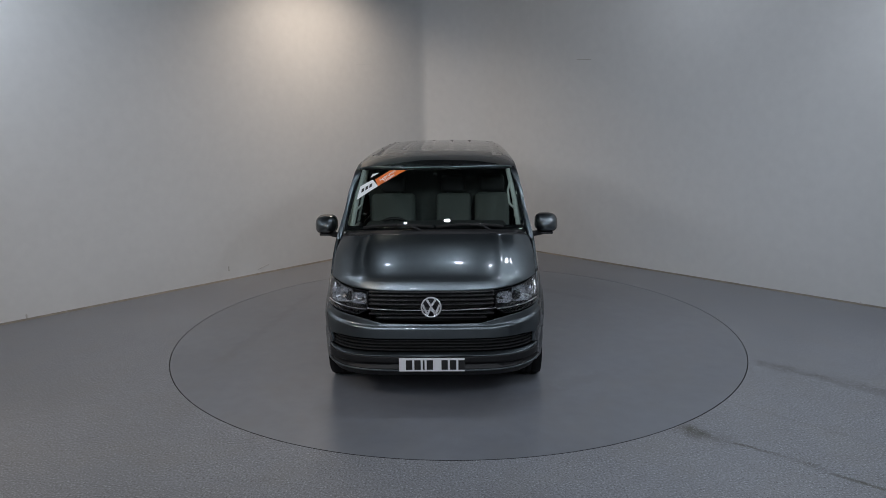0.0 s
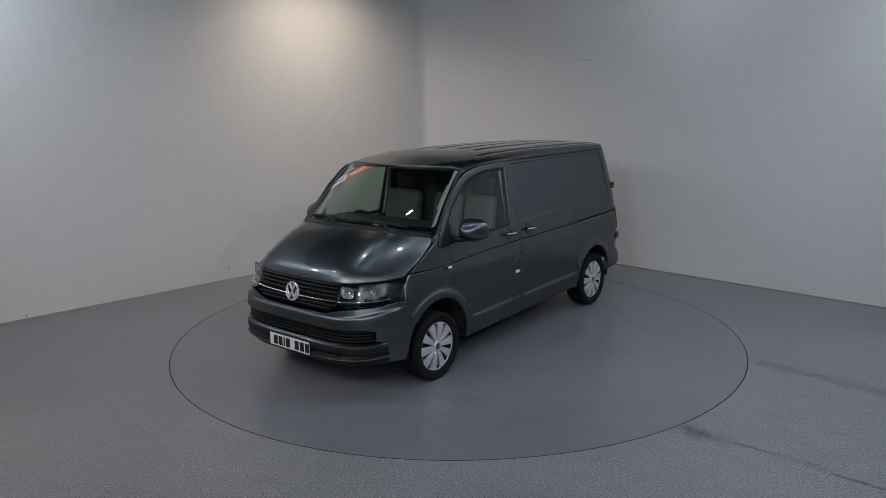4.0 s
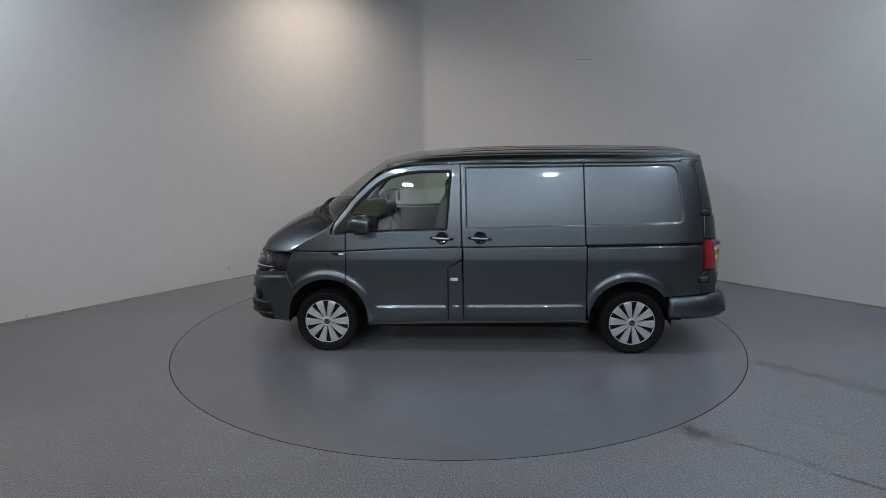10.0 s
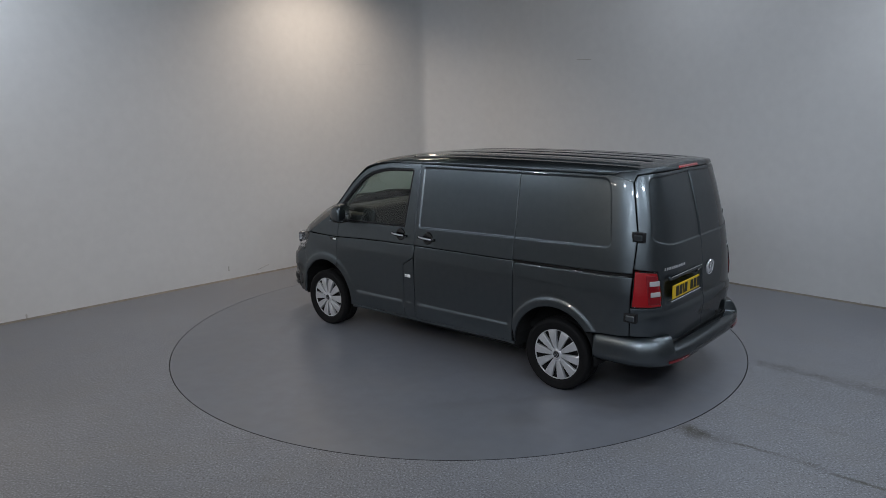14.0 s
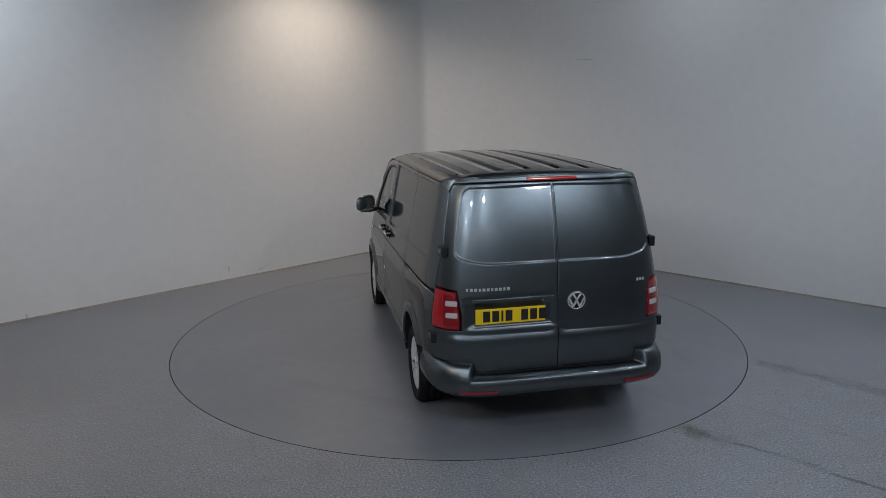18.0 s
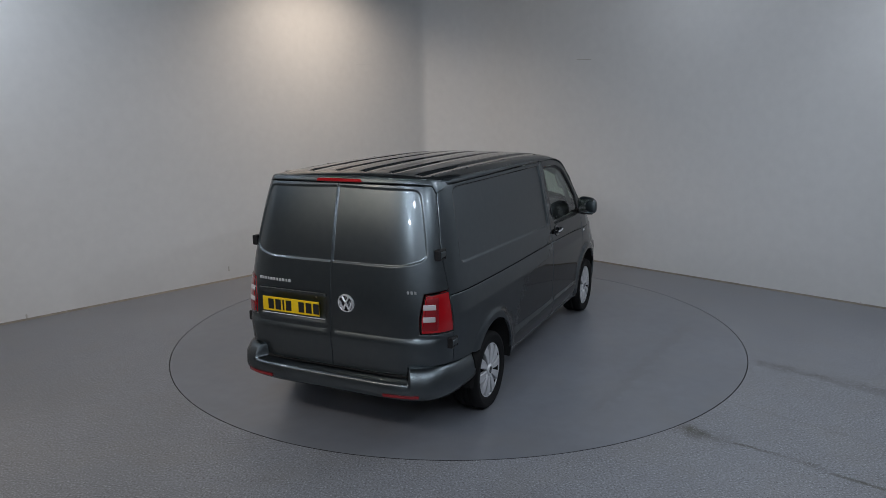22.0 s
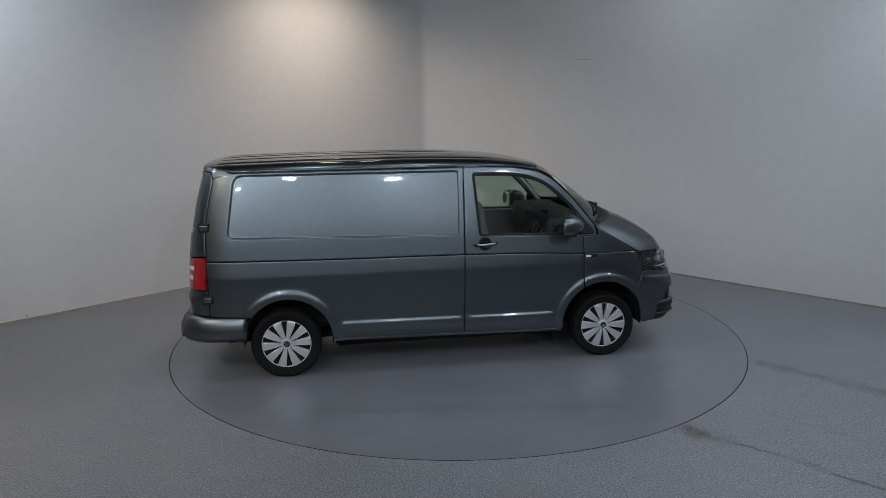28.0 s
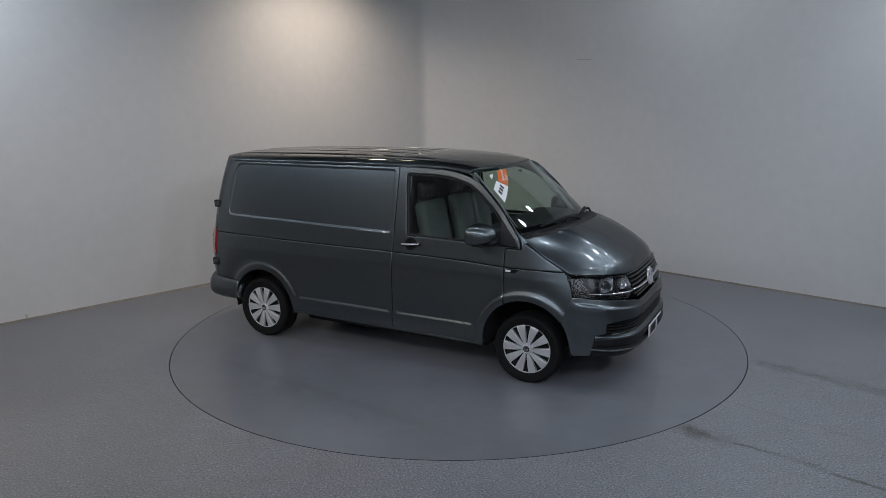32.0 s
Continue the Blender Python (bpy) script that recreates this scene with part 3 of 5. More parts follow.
for s in (1, -1):
    left = s > 0
    # front door
    low = [(SEAM_D(1.0) + GAP, BELT_LO(0.15)), (SEAM_D(0.95) + GAP, 0.95)]
    if left:
        low += [(0.286, 0.86), (0.286, sill_z(0.28))]
    else:
        low += [(SEAM_D(0.32) + GAP, sill_z(0.14))]
    low += [(1.09, sill_z(1.09))] + arc(ARCH_F[0], ARCH_F[1], ARCH_F[2], 178, 119, 10) + [(FRONT_SEAM - GAP, 0.72), (FRONT_SEAM - GAP, BELT_LO(1.28))]
    low += [(x, BELT_LO(x)) for x in (1.1, 0.9, 0.7, 0.5, 0.3)]
    up = [(SEAM_D(1.06) + GAP, BELT_HI(0.15))] + [(x, BELT_HI(x)) for x in (0.3, 0.5, 0.7, 0.9, 1.1)] + [(FRONT_SEAM - GAP, BELT_HI(1.28)), (FRONT_SEAM - GAP, 1.192), (1.425, 1.188)]
    up += rounded(DOOR_TOP + [(0.30, TOPZ)], [0.0, 0.05, 0.1, 0.15, 0.15, 0.0])[1:] + [(SEAM_D(1.84) + GAP, TOPZ), (SEAM_D(1.4) + GAP, 1.4)]
    door = tagged(new("front_door"), "front cab door with a tinted window")
    door.parent = van
    panel("door_skin", [low], side(s), PAINT, door, 0.05, loops=FLARES_F, rows=SWAGE_ROWS)
    win = rounded(WINDOW, WIN_R)
    panel("window_surround", [up], side(s), PAINT, door, 0.05, holes=[inset(win, -0.004)])
    seal = panel("window_seal", [win], side(s, -0.006), TRIM, door, 0.04, holes=[inset(win, 0.018)], edge=0, depth=0.03, label="black rubber window seal")
    pane = panel("window_pane", [inset(win, 0.012)], side(s, -0.014), GLASS, door, 0.08, edge=0, depth=0, label="greenish tinted glass")
    pane.visible_shadow = False
    sail = [(1.400, 1.197), (1.378, 1.240), (1.232, 1.425), (1.215, 1.215)]
    panel("mirror_base", [rounded(sail, 0.012)], side(s, -0.002), TRIM, door, 0.04, edge=0.004, depth=0.02, label="black plastic corner piece")
    # fuel flap behind the door
    if left:
        flap = [(SEAM_D(0.94) + GAP + 0.002, 0.935), (0.280, 0.855), (0.280, sill_z(0.28)), (SEAM_D(0.32) + GAP, sill_z(0.14))]
        panel("fuel_flap", [rounded(flap, 0.006)], side(s), PAINT, van, 0.05, rows=SWAGE_ROWS, label="grey fuel flap panel behind the door")
    # wing
    hood_edge = [(1.845, 1.006), (1.75, 1.058), (1.64, 1.124), (1.53, 1.194), (1.445, 1.248)]
    wing_low = [(FRONT_SEAM + GAP, BELT_LO(1.29)), (FRONT_SEAM + GAP, 0.73)] + arc(ARCH_F[0], ARCH_F[1], ARCH_F[2], 117, 37.3, 14) + [(1.8985, 0.80), (1.872, 0.90), (1.825, 1.0), (1.82, 1.010), (1.6, BELT_LO(1.6))]
    wing_up = [(FRONT_SEAM + GAP, 1.184), (FRONT_SEAM + GAP, BELT_HI(1.29)), (1.6, BELT_HI(1.6)), (1.80, BELT_HI(1.8))] + hood_edge[1:] + [(1.434, 1.182)]
    panel("front_wing", [wing_low, wing_up], side(s), PAINT, van, 0.045, loops=FLARES_F, rows=CREASE_ROWS, drop=0.0015, label="grey front wing with a flared wheel arch")
    # cargo side
    arch_pts = arc(ARCH_R[0], ARCH_R[1], ARCH_R[2], 144, 0, 22)   # from behind to before the wheel
    if left:
        slide = tagged(new("sliding_door"), "sliding side door with a blank window panel")
        slide.parent = van
        sl_low = side_band(SEAM_D(0.6) - GAP, SEAM_S(0.6) + GAP, sill_z, BELT_LO)
        sl_up = [(SEAM_D(1.06) - GAP, BELT_HI(0.1)), (SEAM_D(1.84) - GAP, TOPZ), (SEAM_S(1.84) + GAP, TOPZ), (SEAM_S(1.26) + GAP, 1.26), (SEAM_S(1.06) + GAP, BELT_HI(-1.0))]
        panel("door_skin", [sl_low, sl_up], recessed(s), PAINT, slide, 0.05, loops=REC_LOOPS, rows=SWAGE_ROWS)
        q_low = [(SEAM_S(0.6) - GAP, BELT_LO(-1.06) - 0.016), (SEAM_S(0.5) - GAP, 0.50)] + [p for p in arch_pts[::-1] if p[0] < -1.075] + [(-1.80, 0.585), (REAR_SEAM + GAP, 0.60), (REAR_SEAM + GAP, BELT_LO(-2.1) - 0.016)]
        q_up = [(SEAM_S(1.06) - GAP, BELT_HI(-1.06) + 0.008), (SEAM_S(1.26) - GAP, 1.26), (SEAM_S(1.84) - GAP, TOPZ), (-2.048, TOPZ), (-2.082, 1.70), (REAR_SEAM + GAP, 1.40), (REAR_SEAM + GAP, BELT_HI(-2.1) + 0.008)]
        panel("rear_quarter", [q_low, q_up], recessed(s), PAINT, van, 0.05, loops=REC_LOOPS + FLARES_R, rows=CREASE_ROWS, label="grey rear quarter panel with a blank window")
        rail = side_band(SEAM_S(1.06) - 0.006, REAR_SEAM + 0.012, lambda x: BELT(x) - 0.024, lambda x: BELT(x) + 0.016)
        panel("sliding_door_rail", [rail], side(s, -0.022), BLACK, van, 0.06, edge=0, depth=0.005, label="black slot with the sliding door rail")
        bm = tube_bm([(x, s * (side_y(x, 1.07) - 0.010), BELT(x) - 0.017) for x in np.linspace(-1.07, -2.11, 14)], 0.0035, 8)
        part("rail_bar", bm, CHROME, van, "thin bright metal rail", True)
    else:
        q_low = [(SEAM_D(1.0) - GAP, BELT_LO(0.14)), (SEAM_D(0.32) - GAP, sill_z(0.12)), (-1.04, sill_z(-1.04)), (-1.078, 0.35)] + [p for p in arch_pts[::-1] if p[0] < -1.084] + [(-1.80, 0.585), (REAR_SEAM + GAP, 0.60), (REAR_SEAM + GAP, BELT_LO(-2.1))] + [(x, BELT_LO(x)) for x in (-1.8, -1.5, -1.2, -0.9, -0.6, -0.3)]
        q_up = [(SEAM_D(1.06) - GAP, BELT_HI(0.1)), (SEAM_D(1.84) - GAP, TOPZ), (-2.048, TOPZ), (-2.082, 1.70), (REAR_SEAM + GAP, 1.40), (REAR_SEAM + GAP, BELT_HI(-2.1))] + [(x, BELT_HI(x)) for x in (-1.8, -1.5, -1.2, -0.9, -0.6, -0.3)]
        panel("cargo_side", [q_low, q_up], recessed(s), PAINT, van, 0.05, loops=REC_LOOPS + FLARES_R, rows=SWAGE_ROWS, label="grey cargo side with one long blank window panel")
    # sill
    sill = side_band(1.075, -1.075, lambda x: sill_z(x) - 0.030, lambda x: sill_z(x) - 0.005)
    panel("sill", [sill], side(s, -0.004), PAINT, van, 0.05, label="grey door sill")


# --- roof ---
ROOF_C = curve((-2.24, 1.880), (-2.19, 1.907), (-2.12, 1.928), (-2.0, 1.940), (-1.6, 1.953), (-1.0, 1.962), (-0.5, 1.962), (0.0, 1.953), (0.4, 1.934), (0.7, 1.902), (0.9, 1.862), (1.0, 1.838))
ROOF_Y = curve((-2.24, 0.735), (-2.1, 0.748), (-1.8, 0.758), (-1.0, 0.772), (0.2, 0.772), (0.6, 0.762), (0.9, 0.728), (1.05, 0.68))
ROOF_G = curve((-2.24, 1.825), (-2.1, 1.848), (-1.8, 1.8525), (0.2, 1.852), (0.6, 1.842), (0.8, 1.822), (0.92, 1.80), (1.05, 1.76))
RIBS = [-0.60, -0.36, -0.12, 0.12, 0.36, 0.60]


def roof(x, v):
    """v from -1 to 1 across the roof."""
    yg, zg, zc = ROOF_Y(x), ROOF_G(x), ROOF_C(x)
    a = abs(v)
    y = yg * v
    z = zg + (zc - zg) * (0.34 * (1 - a * a) + 0.66 * max(0.0, 1 - a ** 9.0) ** 0.5)
    for ry in RIBS:
        q = 0.024 - abs(y - ry * yg / 0.772)
        head = 0.44 if abs(ry) > 0.5 else 0.16
        if q > 0 and -2.03 < x < head:
            z -= 0.014 * smooth01(q / 0.008) * smooth01((x + 2.03) / 0.02) * smooth01((head - x) / 0.03)
    return (x, y, z)


def roof_front(v):
    return 0.985 - 0.115 * abs(v) ** 2.2


def roof_rear(v):
    """Where the roof meets the top of the tail."""
    x = -2.15
    for _ in range(12):
        _, y, z = roof(x, v)
        x = 0.5 * (x + polar(False, u_of(False, z, y=y), z)[0])
    return x + 0.003


REAR_V = [1 - (1 - k / 12) ** 1.6 for k in range(13)]
REAR_V = [-v for v in REAR_V[:0:-1]] + REAR_V
ro = [(roof_rear(v), v) for v in REAR_V] + [(roof_front(v), v) for v in np.linspace(1, -1, 25)]
rib_loops = []
for ry in RIBS:
    for wd in (0.024, 0.015):
        v0, v1 = (ry - wd) / 0.772, (ry + wd) / 0.772
        e = 0.024 - wd
        head = (0.44 if abs(ry) > 0.5 else 0.16) - 2 * e
        rib_loops.append([(-2.03 + e, v0), (head, v0), (head, v1), (-2.03 + e, v1)])
edge_rows = [-0.985, -0.96, -0.92, -0.86, 0.86, 0.92, 0.96, 0.985]
panel("roof", [ro], roof, PAINT, van, 0.07, loops=rib_loops, rows=edge_rows, edge=0.006, label="grey roof panel with six long pressed ribs")

# --- bonnet, cowl and windscreen ---
HC = [curve((0, 2.275), (0.12, 2.225), (0.25, 2.160), (0.5, 2.03), (0.75, 1.895), (1, 1.755)), curve((0, 0.985), (0.12, 1.053), (0.25, 1.102), (0.5, 1.188), (0.75, 1.262), (1, 1.318))]
HE = [curve((0, 1.862), (0.25, 1.757), (0.5, 1.647), (0.75, 1.537), (1, 1.43)), curve((0, 0.866), (0.5, 0.878), (1, 0.846)), curve((0, 1.005), (0.25, 1.062), (0.5, 1.126), (0.75, 1.196), (1, 1.262))]


def bonnet(q, s):
    a = abs(q)
    k = 4.4 - 1.2 * s
    x = HC[0](s) + (HE[0](s) - HC[0](s)) * a ** k
    y = HE[1](s) * q
    z = HC[1](s) + (HE[2](s) - HC[1](s)) * a ** 4.4
    z += 0.013 * smooth01((0.69 - a) / 0.055) * smooth01(s / 0.35)
    lip = max(0.0, 1 - s / 0.08)
    return (x, y, z - 0.02 * lip * lip * (1 - a ** 3))


bo = [(q, 0.0) for q in np.linspace(-1, 1, 21)] + [(q, 1.0) for q in np.linspace(1, -1, 21)]
panel("bonnet", [bo], bonnet, PAINT, van, 0.05, loops=[[(sg * 0.635, 0.06), (sg * 0.635, 0.985), (sg * 0.662, 0.985), (sg * 0.662, 0.06)] for sg in (1, -1)] + [[(sg * 0.69, 0.06), (sg * 0.69, 0.985), (sg * 0.73, 0.985), (sg * 0.73, 0.06)] for sg in (1, -1)], rows=[0.02, 0.04, 0.08, 0.12], edge=0.006, depth=0.025, label="grey bonnet with raised side creases", centre=(1.5, 0, 0.5))

WC = [(1.680, 1.333), (0.990, 1.838)]
WE = [(1.405, 0.832, 1.285), (0.875, 0.722, 1.828)]


def screen(q, s):
    a = abs(q)
    xc, zc = WC[0][0] + (WC[1][0] - WC[0][0]) * s, WC[0][1] + (WC[1][1] - WC[0][1]) * s
    xe, ye, ze = (WE[0][i] + (WE[1][i] - WE[0][i]) * s for i in range(3))
    bulge = 0.018 * 4 * s * (1 - s)
    x = xc + (xe - xc) * a ** 2.2 + bulge * 0.6
    return (x, ye * q, zc + (ze - zc) * a ** 2.2 + bulge)


wo = rounded([(-1, 0), (1, 0), (1, 1), (-1, 1)], 0.04)
ws = panel("windscreen", [wo], screen, SCREEN, van, 0.08, edge=0, depth=0, label="raked greenish tinted windscreen", centre=(0.6, 0, 0.6))
ws.visible_shadow = False
wi = rounded([(-0.978, 0.10), (0.978, 0.10), (0.975, 0.965), (-0.975, 0.965)], 0.05)
panel("windscreen_border", [wo], lambda q, s: Vector(screen(q, s)) - Vector((0.005, 0, 0.006)), GLOSSBLACK, van, 0.06, holes=[wi], edge=0, depth=0.004, label="black screen border", centre=(0.6, 0, 0.6))


def cowl(q, s):
    a, b = Vector(bonnet(q, 1.0)), Vector(screen(q, max(0.0, s - 1.0) * 0.10))
    p = a.lerp(b, min(1.0, s)) if s < 1 else b
    k = max(0.0, 1 - (2 * s / 1.5 - 1) ** 2) if s > 0 else 0.0
    p.z += 0.034 * k * (1 - abs(q) ** 4) - 0.010
    return p


panel("cowl", [[(-0.97, 0.0), (0.97, 0.0), (0.97, 1.5), (-0.97, 1.5)]], cowl, TRIM, van, 0.12, edge=0, depth=0.03, label="black plastic cowl under the windscreen", centre=(1.5, 0, 0.5))

# --- windscreen pillars ---
for s in (1, -1):
    n = 18
    outer = [(1.436, 1.190), (1.432, 1.235), (1.405, 1.290), (1.30, 1.425), (1.205, 1.543), (1.08, 1.668), (0.955, 1.778), (0.87, 1.808), (0.74, 1.836), (0.60, 1.850), (0.38, 1.851), (0.17, 1.851)]
    inner = [(x, y - 0.018 * smooth01((1.0 - x) / 0.1), z - 0.006 * smooth01((1.0 - x) / 0.1)) for x, y, z in [(1.475, 0.852, 1.245), (1.452, 0.845, 1.268), (1.412, 0.838, 1.292), (1.27, 0.812, 1.443), (1.155, 0.790, 1.565), (1.03, 0.763, 1.695), (0.925, 0.735, 1.800), (0.85, 0.738, 1.822), (0.74, 0.746, 1.842), (0.60, 0.754, 1.856), (0.38, 0.760, 1.862), (0.17, 0.764, 1.864)]]
    verts, faces = [], []
    for (ox, oz), inn in zip(outer, inner):
        a, b = Vector((ox, side_y(ox, oz), oz)), Vector(inn)
        for k in range(-1, 6):
            f = min(1, max(0, k / 4))
            p = a.lerp(b, f)
            out = Vector((0.25, 0.8, 0.55)).normalized()
            p += out * 0.012 * 4 * f * (1 - f)
            if k < 0:
                p = a + Vector((0, -0.025, -0.004))
            if k > 4:
                p = b + Vector((-0.012, -0.004, -0.018))
            verts.append((p.x, s * p.y, p.z))
    m = 7
    for i in range(len(outer) - 1):
        for k in range(m - 1):
            f = (i * m + k, (i + 1) * m + k, (i + 1) * m + k + 1, i * m + k + 1)
            faces.append(f if s < 0 else f[::-1])
    ob = mesh_object("windscreen_pillar", verts, faces, PAINT, van, True, "grey windscreen pillar")
    bm = bmesh.new()
    bm.from_mesh(ob.data)
    bmesh.ops.subdivide_edges(bm, edges=bm.edges, cuts=1, use_grid_fill=True, smooth=0.6)
    bm.to_mesh(ob.data)
    bm.free()


# --- nose ---
def nose(u, z, lift=0.0):
    x, y = polar(True, u, z)
    d = math.hypot(x - 1, y)
    return (x + lift * (x - 1) / d, y + lift * y / d, z)


def tailp(u, z, lift=0.0):
    x, y = polar(False, u, z)
    d = math.hypot(x + 1.5, y)
    return (x + lift * (x + 1.5) / d, y + lift * y / d, z)


def UF(z, x=None, y=None):
    return u_of(True, z, x, y)


def UR(z, x=None, y=None):
    return u_of(False, z, x, y)


def mirrored(poly):
    return [(-a, b) for a, b in poly[::-1]]


def half_loop(half):
    """A closed outline from its left half, given from the middle's foot round to the middle's head."""
    return half + [(-a, b) for a, b in half[::-1] if abs(a) > 1e-6]


# grille field
gr = half_loop([(0.0, 0.728), (UF(0.735, y=0.40), 0.735), (UF(0.79, y=0.50), 0.79), (UF(0.83, y=0.512), 0.832), (UF(0.955, y=0.505), 0.955), (UF(0.965, y=0.3), 0.965), (0.0, 0.970)])
panel("grille_back", [gr], lambda u, z: nose(u, z, -0.045), BLACK, van, 0.08, edge=0, depth=0.03, label="black grille backing")
for z in (0.765, 0.795, 0.868, 0.900, 0.932, 0.958):
    ym = 0.40 + 0.10 * smooth01((z - 0.74) / 0.06)
    us = np.linspace(-UF(z, y=ym), UF(z, y=ym), 31)
    prof = [(-0.04, 0.004), (-0.004, 0.008), (0.0, 0.003), (-0.004, -0.005), (-0.04, -0.003)]
    verts = [Vector(nose(u, z + dz, o)) for u in us for o, dz in prof]
    k = len(prof)
    faces = [(i * k + j, (i + 1) * k + j, (i + 1) * k + j + 1, i * k + j + 1) for i in range(30) for j in range(k - 1)]
    mesh_object("grille_slat", verts, faces, SATIN, van, True)


def bar_along(name, z_of_u, u0, u1, half, out, mat, label="", n=41, depth=0.03):
    """A rounded strip along the nose."""
    us = np.linspace(u0, u1, n)
    prof = [(-depth, half), (out - 0.004, half), (out, half * 0.5), (out, -half * 0.5), (out - 0.004, -half), (-depth, -half)]
    verts = [Vector(nose(u, z_of_u(u) + dz, o)) for u in us for o, dz in prof]
    k = len(prof)
    faces = [(i * k + j, (i + 1) * k + j, (i + 1) * k + j + 1, i * k + j + 1) for i in range(n - 1) for j in range(k - 1)]
    faces += [tuple(range(k)), tuple((n - 1) * k + j for j in range(k))[::-1]]
    return mesh_object(name, verts, faces, mat, van, True, label)


ug = UF(0.83, y=0.508)
bar_along("chrome_strip", lambda u: 0.828 + 0.012 * (u / ug) ** 2, -ug, ug, 0.006, 0.010, CHROME, "thin chrome strip across the grille")

# bumper
ua = UF(0.62, x=1.832)
bump_up = half_loop([(0.0, 0.603), (UF(0.61, y=0.5), 0.607), (UF(0.62, y=0.72), 0.618), (UF(0.615, y=0.795), 0.612), (UF(0.60, y=0.825), 0.595), (UF(0.51, y=0.825), 0.515), (UF(0.50, y=0.86), 0.494), (UF(0.49, x=2.085), 0.4905), (UF(0.40, x=2.075), 0.400), (UF(0.31, x=2.045), 0.306), (UF(0.30, x=1.912), 0.302), (UF(0.36, x=1.888), 0.36), (UF(0.43, x=1.878), 0.43), (UF(0.497, x=1.862), 0.4900), (UF(0.545, x=1.842), 0.545), (UF(0.59, x=1.811), 0.592), (UF(0.625, x=1.822), 0.625), (UF(0.70, x=1.855), 0.70), (UF(0.812, x=1.901), 0.810),
                     (UF(0.815, x=1.955), 0.814), (UF(0.805, x=2.06), 0.800), (UF(0.79, y=0.75), 0.788), (UF(0.775, y=0.62), 0.772), (UF(0.755, y=0.515), 0.752), (UF(0.72, y=0.40), 0.722), (0.0, 0.714)])


def on_side(x, y, z):
    """Near the arch the bumper runs flush into the wing."""
    if x < 1.95:
        y = math.copysign(max(abs(y), side_y(x, z)), y)
    return (x, y, z)


def bumper_map(u, z):
    top = 0.722 + 0.072 * smooth01((abs(u) - 0.30) / 0.55)
    d = 0.016 * smooth01((top - 0.018 - z) / 0.016) * smooth01((z - 0.57) / 0.04)
    d *= smooth01((nose(u, z)[0] - 1.86) / 0.16) * smooth01((z - 0.40) / 0.05)
    return on_side(*nose(u, z, d))


panel("bumper_upper", [bump_up], bumper_map, PAINT, van, 0.035, rows=[0.65, 0.688, 0.695, 0.704, 0.711, 0.72, 0.73, 0.74, 0.75, 0.76, 0.77, 0.778], edge=0.003, drop=0.001, label="grey upper front bumper")


def lower_map(u, z):
    d = 0.046 * smooth01((0.500 - z) / 0.036) - 0.030
    d -= 0.05 * smooth01((0.415 - z) / 0.03) * smooth01((z - 0.365) / 0.02) * smooth01((0.70 - abs(u)) / 0.06)
    d *= smooth01((nose(u, z)[0] - 2.08) / 0.07)
    return on_side(*nose(u, z, d))


ledge_half = [(0.0, 0.458), (UF(0.46, y=0.6), 0.466), (UF(0.47, y=0.85), 0.478), (UF(0.46, x=2.089), 0.460), (UF(0.487, x=2.0885), 0.4885), (UF(0.49, y=0.85), 0.494), (UF(0.49, y=0.6), 0.494), (0.0, 0.489)]
panel("bumper_lower", [half_loop(ledge_half)], lower_map, PAINT, van, 0.04, rows=[0.465, 0.470, 0.475, 0.480, 0.485, 0.490], edge=0.003, label="grey lower front bumper with a pale ledge")
insert_half = [(0.0, 0.352), (UF(0.35, y=0.5), 0.354), (UF(0.36, y=0.8), 0.368), (UF(0.37, x=2.055), 0.375), (UF(0.455, x=2.08), 0.455), (UF(0.47, y=0.85), 0.474), (UF(0.46, y=0.6), 0.462), (0.0, 0.454)]
panel("bumper_insert", [half_loop(insert_half)], lower_map, TRIM, van, 0.045, rows=[0.41, 0.395, 0.38, 0.37], edge=0.004, label="black plastic insert behind the plate")
for z in (0.440, 0.422, 0.404):
    for sg in (1, -1):
        u0, u1 = sg * UF(z, y=0.62), sg * UF(z, x=2.10)
        bar_along("insert_slat", lambda u, z=z: z, u0, u1, 0.003, 0.008, TRIM, "", 12)
# Round bead shaped to stand for the highlight on the painted foot edge.
us = np.linspace(-UF(0.37, x=2.05), UF(0.37, x=2.05), 41)
part("bumper_highlight_bead", tube_bm([nose(u, 0.344 + 0.03 * abs(u / us[-1]) ** 2.5, 0.013) for u in us], 0.008, 8), PAINT, van, "thin grey bead standing for the highlight round the bumper foot", True)
intake = half_loop([(0.0, 0.47), (UF(0.48, y=0.6), 0.48), (UF(0.5, y=0.835), 0.50), (UF(0.61, y=0.835), 0.61), (UF(0.62, y=0.75), 0.63), (UF(0.6, y=0.5), 0.612), (0.0, 0.61)])
panel("intake_back", [intake], lambda u, z: nose(u, z, -0.05), BLACK, van, 0.08, edge=0, depth=0.01, label="black lower air intake")
for z in (0.505, 0.530, 0.556, 0.582):
    um = UF(z, y=0.815)
    bar_along("intake_slat", lambda u, z=z: z + 0.015 * abs(u / um) ** 3, -um, um, 0.005, -0.012, TRIM)
lip = half_loop([(0.0, 0.285), (UF(0.28, y=0.7), 0.288), (UF(0.3, x=2.035), 0.298), (UF(0.36, x=2.05), 0.372), (UF(0.35, y=0.8), 0.360), (UF(0.34, y=0.5), 0.343), (0.0, 0.341)])
panel("bumper_lip", [lip], lambda u, z: nose(u, z, -0.004 - 0.02 * smooth01((0.34 - z) / 0.05)), TRIM, van, 0.05, edge=0.004, label="black plastic spoiler under the bumper")

